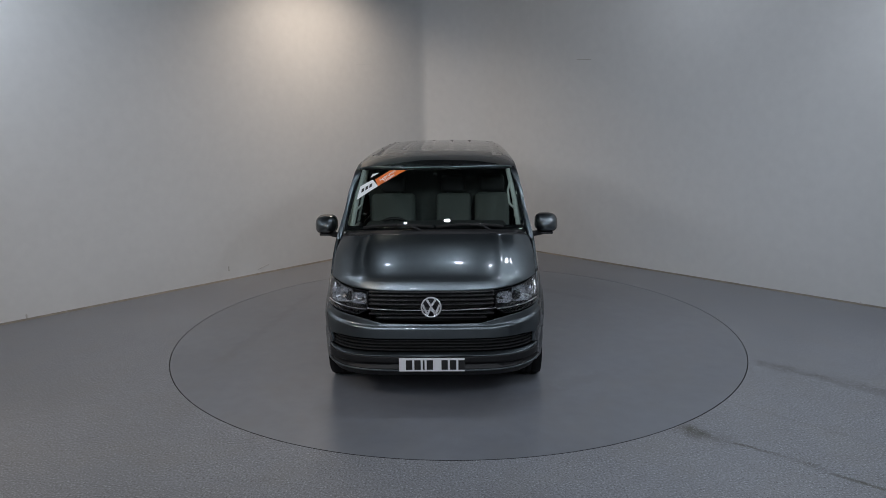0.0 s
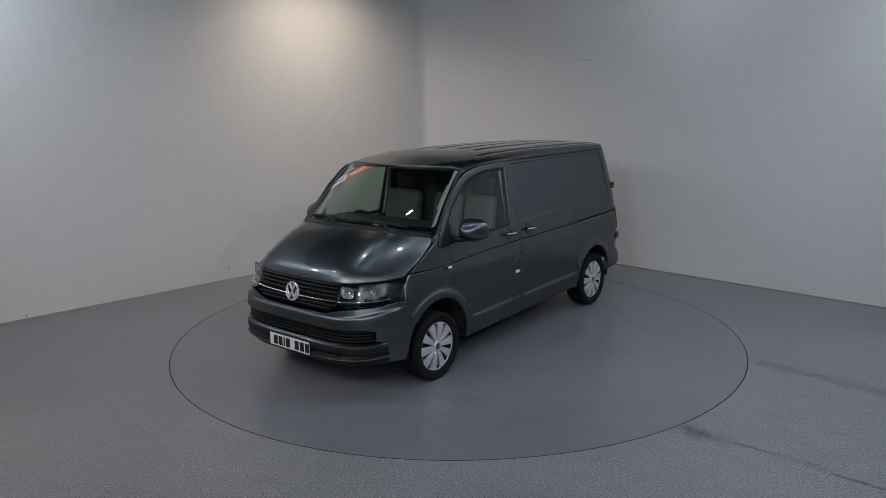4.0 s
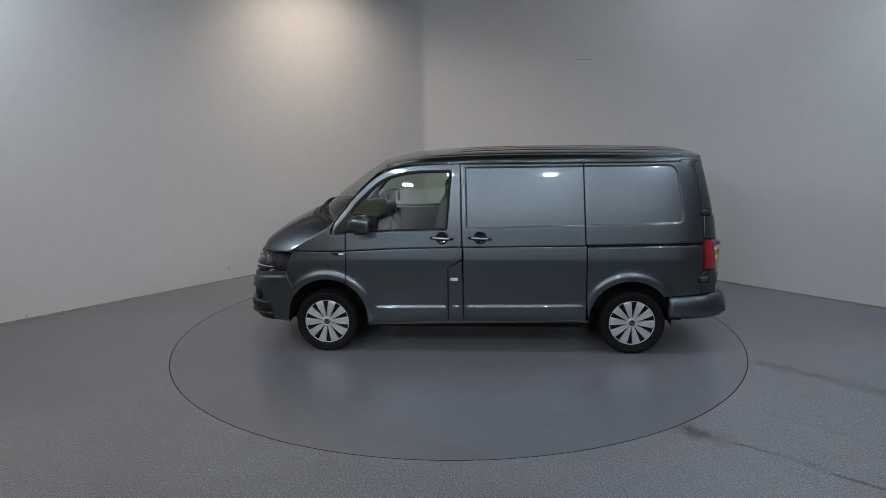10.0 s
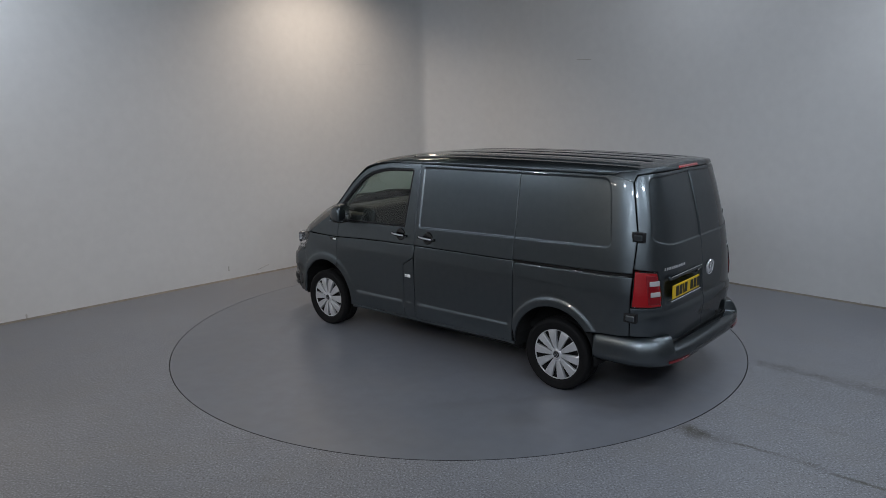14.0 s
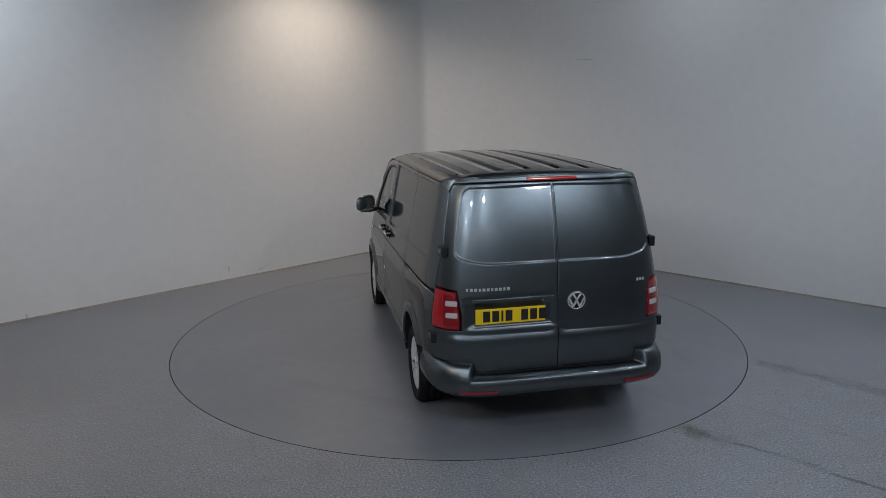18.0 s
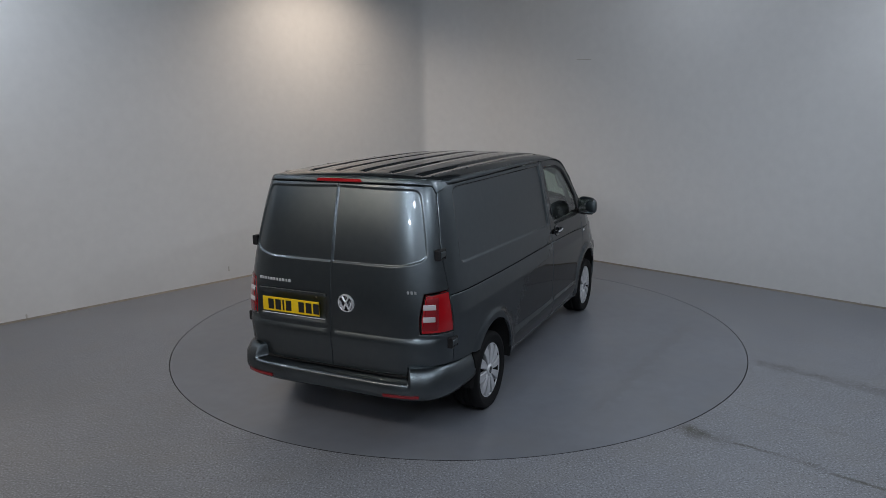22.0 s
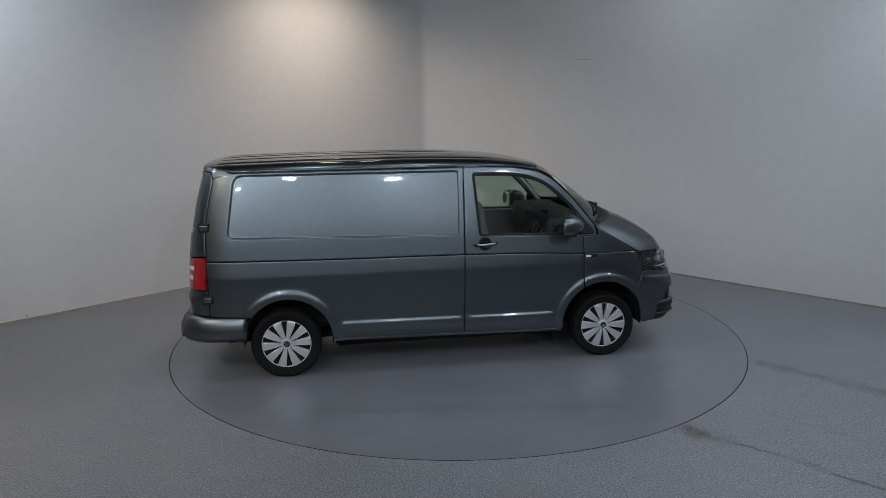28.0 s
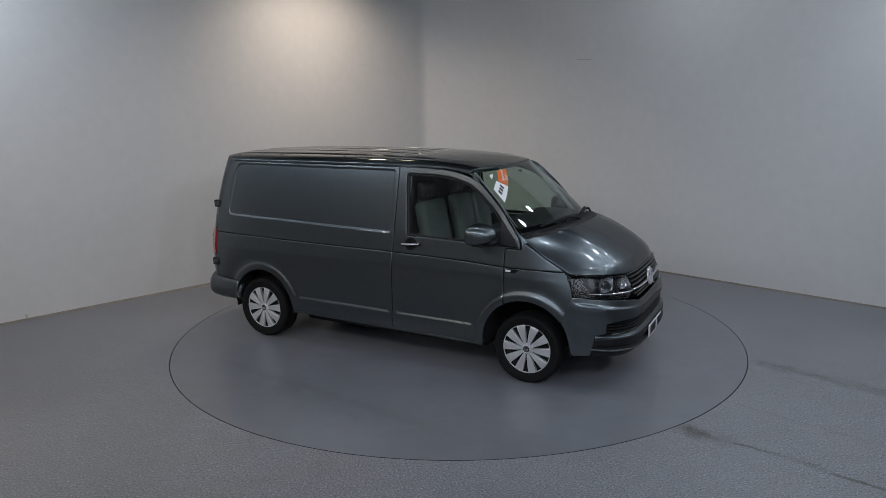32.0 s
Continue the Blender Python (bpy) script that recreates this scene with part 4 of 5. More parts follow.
# head lamps
lamp_half = [(UF(0.832, y=0.515), 0.832), (UF(0.775, y=0.60), 0.785), (UF(0.79, y=0.75), 0.798), (UF(0.805, x=2.06), 0.810), (UF(0.815, x=1.945), 0.819), (UF(0.825, x=1.903), 0.824), (UF(0.875, x=1.884), 0.875), (UF(1.0, x=1.831), 1.004), (UF(0.99, x=2.0), 0.992), (UF(0.975, y=0.70), 0.976), (UF(0.965, y=0.51), 0.962)]
HOUSING = material("dark_chrome_lamp_bowl", (0.05, 0.052, 0.055), 0.25, metal=0.7)
LAMP = material("lamp_reflector", (0.66, 0.68, 0.71), 0.15, metal=0.85, bump=0.35, bump_size=90)
for s in (1, -1):
    poly = rounded(lamp_half, 0.012)
    poly = poly if s > 0 else mirrored(poly)
    lamp = tagged(new("headlight"), "clear swept-back headlight with twin reflectors")
    lamp.parent = van
    panel("housing", [poly], lambda u, z: nose(u, z, -0.070), HOUSING, lamp, 0.05, edge=0, depth=0.02)
    lens = panel("lens", [inset(poly, 0.003)], lambda u, z: nose(u, z, -0.002), LAMPGLASS, lamp, 0.05, edge=0, depth=0)
    lens.visible_shadow = False
    panel("bezel", [poly], lambda u, z: nose(u, z, -0.006), GLOSSBLACK, lamp, 0.05, holes=[inset(poly, 0.005)], edge=0, depth=0.06)
    for yy, zz, w, h in ((0.590, 0.905, 0.125, 0.098), (0.742, 0.912, 0.185, 0.128)):
        u0 = UF(zz, y=yy)
        c = Vector(nose(u0, zz, -0.035))
        d = Vector((c.x - 1.0, c.y, 0)).normalized()
        d = (d + Vector((0.9, 0, 0))).normalized()
        rows_ = []
        for rr, off in ((1.0, 0.026), (0.94, 0.02), (0.80, -0.006), (0.55, -0.024), (0.25, -0.032), (0.0, -0.033)):
            rows_.append((rr, off))
        verts, faces = [], []
        t_ = Vector((-d.y, d.x, 0))
        seg = 20
        for rr, off in rows_:
            for k in range(seg):
                a = 2 * math.pi * k / seg
                ca, sa = math.cos(a), math.sin(a)
                ex = math.copysign(abs(ca) ** 0.5, ca) * w / 2 * rr
                ez = math.copysign(abs(sa) ** 0.5, sa) * h / 2 * rr
                p = c + t_ * ex + Vector((0, 0, ez)) + d * off
                verts.append((p.x, s * p.y, p.z))
        for i in range(len(rows_) - 1):
            for k in range(seg):
                faces.append((i * seg + k, i * seg + (k + 1) % seg, (i + 1) * seg + (k + 1) % seg, (i + 1) * seg + k))
        mesh_object("reflector", verts, faces, LAMP, lamp, False, "bright reflector bowl")
        bm = bmesh.new()
        bmesh.ops.create_uvsphere(bm, u_segments=14, v_segments=8, radius=0.014)
        bmesh.ops.translate(bm, verts=bm.verts, vec=(c.x - d.x * 0.008, s * (c.y - d.y * 0.008), c.z))
        part("bulb", bm, CHROME, lamp, "", True)
    us = np.linspace(UF(0.84, y=0.52), UF(0.86, x=2.02), 16)
    bm = tube_bm([tuple(np.array(nose(u, 0.832 + 0.016 * i / 15, 0.001)) * np.array((1, s, 1))) for i, u in enumerate(us)], 0.0065, 8)
    part("chrome_strip", bm, CHROME, lamp, "thin chrome strip at the foot of the lamp", True)


# badges: plain ring with crossing strokes
def badge(name, c, nx, r, tilt, parent):
    m = Matrix.Translation(c) @ Matrix.Rotation(tilt, 4, "Y") @ (Matrix.Rotation(math.pi, 4, "Z") if nx < 0 else Matrix.Identity(4))
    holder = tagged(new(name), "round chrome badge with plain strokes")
    holder.parent = parent
    v, f = revolve([(0.0, -0.004), (r * 0.98, -0.004), (r * 0.98, 0.006), (r * 0.84, 0.007), (r * 0.80, 0.002), (0.0, 0.002)], 40, "z")
    turn = m @ Matrix.Rotation(math.pi / 2, 4, "Y")
    mesh_object("disc", [turn @ Vector(p) for p in v], f, GLOSSBLACK, holder, True)
    v, f = revolve([(r * 0.84, 0.004), (r * 0.86, 0.012), (r * 0.93, 0.014), (r, 0.010), (r, -0.004)], 40, "z")
    mesh_object("ring", [turn @ Vector(p) for p in v], f, BADGE, holder, True)
    strokes = [((-0.42, 0.72), (0.0, 0.10)), ((0.42, 0.72), (0.0, 0.10)), ((-0.80, 0.25), (-0.38, -0.72)), ((-0.38, -0.72), (0.0, 0.02)), ((0.80, 0.25), (0.38, -0.72)), ((0.38, -0.72), (0.0, 0.02))]
    for (y0, z0), (y1, z1) in strokes:
        a, b = Vector((0.006, y0 * r, z0 * r)), Vector((0.006, y1 * r, z1 * r))
        d = b - a
        ang = math.atan2(d.z, d.y)
        bm = box_bm(0, 0, 0, 0.012, d.length, r * 0.20, 0.002, 1, Matrix.Rotation(ang, 4, "X"))
        bmesh.ops.translate(bm, verts=bm.verts, vec=(a + b) / 2)
        bmesh.ops.transform(bm, matrix=m, verts=bm.verts)
        part("stroke", bm, BADGE, holder)
    return holder


badge("front_badge", (2.338, 0.0, 0.852), 1, 0.083, radians(-8), van)


def plate(name, c, nx, mat, parent, label):
    """Number plate with plain bars for its writing."""
    holder = tagged(new(name), label)
    holder.parent = parent
    part("plate", box_bm(*c, 0.008, 0.520, 0.111, 0.003, 2), mat, holder)
    x = c[0] + nx * 0.0056
    y = -0.205
    for w in (0.05, 0.05, 0.014, 0.05, 0.033, 0.05, 0.05, 0.05):
        if w == 0.033:
            y += 0.05
            continue
        part("bar", box_bm(x, c[1] + nx * (y + w / 2), c[2], 0.003, w, 0.079), INK, holder, "plain black bar")
        y += w + 0.017
    return holder


plate("front_plate", (2.406, 0.0, 0.398), 1, WHITEP, van, "white number plate with plain black bars")

# wipers parked at the foot of the screen
def at_screen(q, s, lift):
    return Vector(screen(q, s)) + Vector((0.55, 0, 0.83)) * lift


for pivot, tip, root in ((0.62, 0.03, 0.74), (-0.10, -0.76, 0.00)):
    w = tagged(new("wiper"), "black windscreen wiper lying at the foot of the screen")
    w.parent = van
    mid = 0.5 * (tip + root)
    part("wiper_arm", tube_bm([at_screen(pivot, -0.05, 0.012), at_screen(pivot - 0.04, -0.01, 0.040), at_screen(0.5 * (pivot + mid), 0.035, 0.048), at_screen(mid, 0.055, 0.036)], 0.011, 8), TRIM, w, "", True)
    part("wiper_blade", tube_bm([at_screen(root + (tip - root) * k / 8, 0.050 + 0.02 * math.sin(math.pi * k / 8), 0.016 + 0.010 * math.sin(math.pi * k / 8)) for k in range(9)], 0.013, 8), BLACK, w, "", True)
    part("pivot_cap", box_bm(*at_screen(pivot, -0.05, 0.014), 0.05, 0.05, 0.035, 0.012, 2), TRIM, w, "", True)
for s in (1, -1):
    part("cowl_end", tube_bm([at_screen(s * (0.62 + 0.06 * k), -0.075 + 0.012 * k, 0.014 - 0.002 * k) for k in range(6)], 0.022, 10), TRIM, van, "black plastic end of the cowl", True)

# --- tail ---
RTOP = 1.868
door_half = [(0.0017, 0.518), (UR(0.52, y=0.60), 0.520), (UR(0.53, y=0.735), 0.535), (UR(0.6, y=0.80), 0.60), (UR(0.61, x=REAR_SEAM - 0.003), 0.605), (UR(0.835, x=REAR_SEAM - 0.003), 0.832), (UR(0.83, y=0.713), 0.828), (UR(0.95, y=0.713), 0.95), (UR(1.12, y=0.738), 1.120), (UR(1.13, x=REAR_SEAM - 0.003), 1.137), (UR(1.40, x=REAR_SEAM - 0.003), 1.40), (UR(1.70, x=-2.088), 1.70), (UR(1.80, x=-2.066), 1.80), (UR(RTOP, y=0.70), 1.852), (UR(RTOP, y=0.60), RTOP - 0.004), (0.0017, RTOP)]
rwin_half = [(0.006, 1.300), (UR(1.31, y=0.55), 1.300), (UR(1.33, y=0.70), 1.335), (UR(1.37, y=0.745), 1.37), (UR(1.80, y=0.660), 1.80), (UR(1.84, y=0.62), 1.836), (0.006, 1.850)]
RW = rounded(rwin_half, [0.02, 0.12, 0.05, 0.03, 0.04, 0.06, 0.02], 5)
RW2 = inset(RW, 0.010)
RWM = inset(RW, 0.005)
PLY = 0.36
recess = [(UR(0.85, y=PLY - 0.32), 0.845), (UR(0.85, y=PLY + 0.32), 0.845), (UR(1.03, y=PLY + 0.325), 1.035), (UR(1.03, y=PLY - 0.325), 1.035)]
REC_P = rounded(recess, 0.02, 4)
REC_P2 = inset(REC_P, 0.012)


def tail_door(left):
    def f(u, z):
        d = 0.0
        p = np.array([[abs(u), z]])
        if inside_mask(p, RW)[0]:
            d -= 0.010 * smooth01(edge_distance(p, RW)[0] / 0.0095)
        if left and inside_mask(p, REC_P)[0]:
            d -= 0.016 * smooth01(edge_distance(p, REC_P)[0] / 0.012)
        d += 0.016 * smooth01((0.80 - z) / 0.03) * smooth01((z - 0.60) / 0.15) * (1 - smooth01((abs(u) - 0.7) / 0.25))
        return tailp(u, z, d)
    return f


def rear_hinge(s, z, parent):
    h = tagged(new("door_hinge"), "grey rear door hinge with a dark gap")
    h.parent = parent
    y = side_y(-2.135, z) * s
    part("hinge_plate", box_bm(-2.155, y - s * 0.012, z, 0.105, 0.046, 0.078, 0.008, 2), TRIM, h)
    part("hinge_leaf", box_bm(-2.158, y - s * 0.004, z, 0.078, 0.044, 0.050, 0.010, 2), PAINT, h)
    part("hinge_pin", tube_bm([(-2.122, y + s * 0.006, z - 0.035), (-2.122, y + s * 0.006, z + 0.035)], 0.011, 10), TRIM, h, "", True)


for s in (1, -1):
    d = tagged(new("rear_door"), "tall grey rear wing door with a blank window panel")
    d.parent = van
    lp = [inset(RW, -0.006), RW, RWM, RW2, inset(RW, 0.017)] + ([REC_P, REC_P2] if s > 0 else [])
    if s < 0:
        panel("door_skin", [mirrored(door_half)], tail_door(False), PAINT, d, 0.05, loops=[mirrored(l) for l in lp], rows=[0.78, 0.80, 0.82])
    else:
        panel("door_skin", [door_half], tail_door(True), PAINT, d, 0.05, loops=lp, rows=[0.78, 0.80, 0.82])
    rear_hinge(s, 1.385, van)
    rear_hinge(s, 0.755, van)
    # tail lamp
    tl = [(UR(0.84, x=REAR_SEAM - 0.004), 0.842), (UR(0.84, y=0.720), 0.838), (UR(0.95, y=0.720), 0.95), (UR(1.115, y=0.744), 1.112), (UR(1.13, x=REAR_SEAM - 0.004), 1.130)]
    tl = rounded(tl, 0.015, 4)
    lamp = tagged(new("tail_light"), "red tail light with two clear bands")
    lamp.parent = van
    flip = (lambda p: p) if s > 0 else mirrored
    panel("lens", [flip(tl)], lambda u, z: tailp(u, z, 0.006), REDLENS, lamp, 0.03, edge=0.006, drop=0.005, depth=0.05)
    panel("lens_border", [flip(tl)], lambda u, z: tailp(u, z, 0.0075), GLOSSBLACK, lamp, 0.03, holes=[flip(inset(tl, 0.006))], edge=0, depth=0.02, label="thin black edge round the lens")
    inner = [(UR(0.862, y=0.728), 0.862), (UR(0.862, y=0.826), 0.862), (UR(1.10, y=0.822), 1.095), (UR(1.10, y=0.752), 1.092)]
    panel("inner_lens", [flip(rounded(inner, 0.012, 4))], lambda u, z: tailp(u, z, 0.0085), DARKRED, lamp, 0.03, edge=0.004, drop=0.002, depth=0.01, label="darker red inner lens")
    for z0 in (0.925, 1.010):
        cl = [(UR(z0, y=0.733), z0), (UR(z0, y=0.812), z0), (UR(z0, y=0.812), z0 + 0.038), (UR(z0, y=0.735), z0 + 0.038)]
        panel("clear_band", [flip(rounded(cl, 0.006, 3))], lambda u, z: tailp(u, z, 0.0125), CLEARLENS, lamp, 0.03, edge=0.003, drop=0.002, depth=0.01)

# roof spoiler edge with the high brake lamp
hb = [(UR(1.885, y=-0.195), 1.877), (UR(1.885, y=0.195), 1.877), (UR(1.9, y=0.185), 1.900), (UR(1.9, y=-0.185), 1.900)]
rim = [roof(roof_rear(v), v) for v in REAR_V]
rim = [(UR(p[2], y=p[1]), p[2] - 0.002) for p in rim]
foot = [(UR(1.80, x=-2.062), 1.803), (UR(1.85, x=-2.068), 1.845), (UR(1.86, y=0.705), 1.858), (UR(1.87, y=0.60), RTOP + 0.003)] + [(UR(1.87, y=y), RTOP + 0.006) for y in (0.45, 0.3, 0.15)]
lintel = [(-u, z) for u, z in foot] + [(0.0, RTOP + 0.006)] + foot[::-1] + [(UR(1.80, x=-2.051), 1.803)] + rim[::-1] + [(-UR(1.80, x=-2.051), 1.803)]
panel("rear_header", [lintel], lambda u, z: tailp(u, z, 0.002), PAINT, van, 0.04, label="grey header over the rear doors")
panel("high_brake_light", [rounded(hb, 0.01, 4)], lambda u, z: tailp(u, z, 0.007), REDLENS, van, 0.04, edge=0.005, depth=0.02, label="long red brake light over the doors")

badge("rear_badge", (TAIL(1.012) - 0.006, -0.138, 1.012), -1, 0.068, radians(-4), van)
plate("rear_plate", (TAIL(0.94) - 0.006, 0.360, 0.938), -1, YELLOWP, van, "yellow number plate with plain black bars")
xh = TAIL(1.045)
part("plate_handle", box_bm(xh + 0.004, PLY - 0.015, 1.052, 0.030, 0.62, 0.028, 0.008, 2), PAINT, van, "grey grip strip with a bright edge over the plate")
part("plate_handle_edge", box_bm(xh - 0.012, PLY - 0.015, 1.066, 0.006, 0.60, 0.006, 0.002, 1), CHROME, van, "thin bright edge")
part("plate_lower_edge", box_bm(TAIL(0.86) - 0.003, PLY - 0.015, 0.866, 0.010, 0.58, 0.008, 0.003, 1), BADGE, van, "thin bright edge under the plate")
part("door_lock", box_bm(xh - 0.012, PLY - 0.24, 1.035, 0.012, 0.014, 0.014, 0.003, 1), CHROME, van, "small round lock")
for k in range(11):
    part("letter_bar", box_bm(tailp(UR(1.128, y=0.668 - k * 0.0295), 1.128)[0] - 0.003, 0.668 - k * 0.0295, 1.128, 0.005, 0.021 if k % 3 else 0.016, 0.022, 0.002, 1), SILVER, van, "plain chrome bar in place of a letter")
for k in range(3):
    y = -0.630 - k * 0.026
    part("letter_bar", box_bm(tailp(UR(1.13, y=y), 1.13)[0] - 0.003, y, 1.130, 0.005, 0.017, 0.022, 0.002, 1), SILVER, van, "plain chrome bar in place of a letter")


# rear bumper: a stepped bar round the tail
def rb_plan(u, z):
    n, a, w = 5.4, 0.982, 0.945
    c, s = abs(math.cos(u)), abs(math.sin(u))
    r = 1 / ((c / a) ** n + (s / w) ** n) ** (1 / n)
    return -1.5 - r * math.cos(u), r * math.sin(u)


ub = math.atan2(0.945, 0.355)
us = np.array(sorted(list(np.linspace(-ub, ub, 85)) + [sg * (0.615 + 0.0035 * j) for sg in (1, -1) for j in range(9)]))
verts, faces = [], []
for u in us:
    bx, by = rb_plan(u, 0)
    d = Vector((bx + 1.5, by, 0)).normalized()
    k = smooth01((abs(u) - 0.617) / 0.020)
    zt = 0.497 + 0.092 * k
    inn = 0.115 if abs(u) < 1.2 else 0.05
    prof = [(-inn - 0.03, zt + 0.004), (-inn + 0.03 * k, zt + 0.008), (-0.034 - 0.026 * k, zt + 0.003), (-0.013 - 0.024 * k, zt - 0.006 - 0.014 * k), (-0.003 - 0.005 * k, zt - 0.020 - 0.056 * k), (0.0, 0.44), (-0.004, 0.405), (-0.022, 0.375), (-0.06, 0.352), (-0.12, 0.345)]
    for o, z in prof:
        p = Vector((bx, by, 0)) + d * o
        verts.append((p.x, p.y, z))
m = 10
for i in range(len(us) - 1):
    for k in range(m - 1):
        faces.append((i * m + k, i * m + k + 1, (i + 1) * m + k + 1, (i + 1) * m + k))
faces += [tuple(range(m))[::-1], tuple((len(us) - 1) * m + k for k in range(m))]
mesh_object("rear_bumper", verts, faces, PAINT, van, True, "grey rear bumper with a step and raised corners")
for s in (1, -1):
    u0, u1 = 0.46, 0.68
    verts = []
    for u in np.linspace(u0, u1, 9):
        bx, by = rb_plan(u, 0)
        d = Vector((bx + 1.5, by, 0)).normalized()
        for o, z in ((-0.012, 0.392), (0.004, 0.394), (0.004, 0.412), (-0.012, 0.414)):
            p = Vector((bx, by, 0)) + d * o
            verts.append((p.x, s * p.y, z))
    faces = [(i * 4 + k, i * 4 + k + 1, i * 4 + k + 5, i * 4 + k + 4) for i in range(8) for k in range(3)]
    mesh_object("bumper_reflector", verts, faces, DARKRED, van, False, "narrow red bumper reflector")

# --- roof caps and side details ---
for s in (1, -1):
    for x in (-1.95, -1.35, -0.55, 0.35):
        p = roof(x, s * 0.86)
        bm = bmesh.new()
        bmesh.ops.create_cone(bm, cap_ends=True, segments=12, radius1=0.011, radius2=0.008, depth=0.005)
        bmesh.ops.translate(bm, verts=bm.verts, vec=(p[0], p[1], p[2] + 0.0015))
        part("roof_cap", bm, TRIM, van, "small black roof mount cap", True)
    # side marker
    mk = [(1.430, 1.010), (1.296, 1.012), (1.296, 0.983), (1.388, 0.983)]
    sb = tagged(new("side_marker"), "small black side badge with a bright half")
    sb.parent = van
    panel("badge_base", [rounded(mk, 0.006, 3)], side(s, 0.004), GLOSSBLACK, sb, 0.03, edge=0.003, depth=0.012)
    panel("badge_plate", [rounded([(1.352, 1.006), (1.302, 1.007), (1.302, 0.988), (1.352, 0.988)], 0.003, 2)], side(s, 0.008), STICKW, sb, 0.03, edge=0.002, depth=0.006, label="bright plate")
    # handles
    for hx in ([0.338, -0.03] if s > 0 else [0.338]):
        z = 1.152
        y = side_y(hx, z)
        h = tagged(new("door_handle"), "")
        h.parent = van
        h.matrix_basis = Matrix.Translation((hx, s * y, z))
        lean = -0.16
        v, f = revolve([(0.0, 0.0025), (0.030, 0.003), (0.048, 0.006), (0.056, 0.0075), (0.062, 0.001)], 28, "y")
        mesh_object("handle_cup", [(a * 1.02, s * (b + lean * c), c * 0.98) for a, b, c in v], f, GLOSSBLACK, h, True, "dark dished cup")
        pts = [(0.106, 0.008, 0.004), (0.096, 0.030, 0.004), (0.04, 0.042, 0.002), (-0.03, 0.042, -0.002), (-0.084, 0.032, -0.005), (-0.102, 0.008, -0.007)]
        part("handle_bar", tube_bm([(a, s * b, c) for a, b, c in pts], 0.014, 10), GLOSSBLACK, h, "", True)
        part("handle_trim", tube_bm([(a * 0.9, s * (b + 0.009), c + 0.004) for a, b, c in pts[1:-1]], 0.0078, 8), SILVER, h, "bright trim strip", True)

stk = [(0.262, 0.735), (0.262, 0.766), (0.186, 0.764), (0.186, 0.733)]
panel("fuel_label", [stk], side(1, 0.001), STICKW, van, 0.05, edge=0, depth=0.001, label="small white paper label")

# --- mirrors ---
for s in (1, -1):
    mir = tagged(new("door_mirror"), "grey door mirror on a black foot")
    mir.parent = van
    bm = bmesh.new()
    bmesh.ops.create_uvsphere(bm, u_segments=28, v_segments=18, radius=1.0)
    for v in bm.verts:
        c = v.co
        c.x, c.y, c.z = (math.copysign(abs(t) ** 0.66, t) for t in c)
        if c.x < 0:
            c.x *= 0.05
        else:
            k = 1 - 0.38 * c.x ** 2
            c.y *= k
            c.z *= k
            c.z -= 0.10 * c.x ** 2
            c.x *= 0.165
        c.y *= 0.112
        c.z *= 0.098 if c.z > 0 else 0.078
        c.z -= 0.010 * (c.y / 0.1)
        c.x -= 0.035 * (c.y / 0.1)
    bmesh.ops.translate(bm, verts=bm.verts, vec=(1.075, 1.040, 1.308))
    if s < 0:
        bmesh.ops.scale(bm, verts=bm.verts, vec=(1, -1, 1))
    part("housing", bm, PAINT, mir, "", True)
    part("foot", tube_bm([(1.215, s * 0.885, 1.232), (1.185, s * 0.925, 1.228), (1.145, s * 0.965, 1.226), (1.11, s * 1.0, 1.228)], 0.026, 12), TRIM, mir, "black plastic foot", True)
    part("lower_shell", box_bm(1.105, s * 1.035, 1.226, 0.115, 0.130, 0.024, 0.011, 3), TRIM, mir, "black lower shell", True)
    part("mirror_glass", box_bm(1.030, s * 1.040, 1.308, 0.006, 0.165, 0.150, 0.002, 1, Matrix.Rotation(s * radians(12), 4, "Z")), MIRRORG, mir, "")

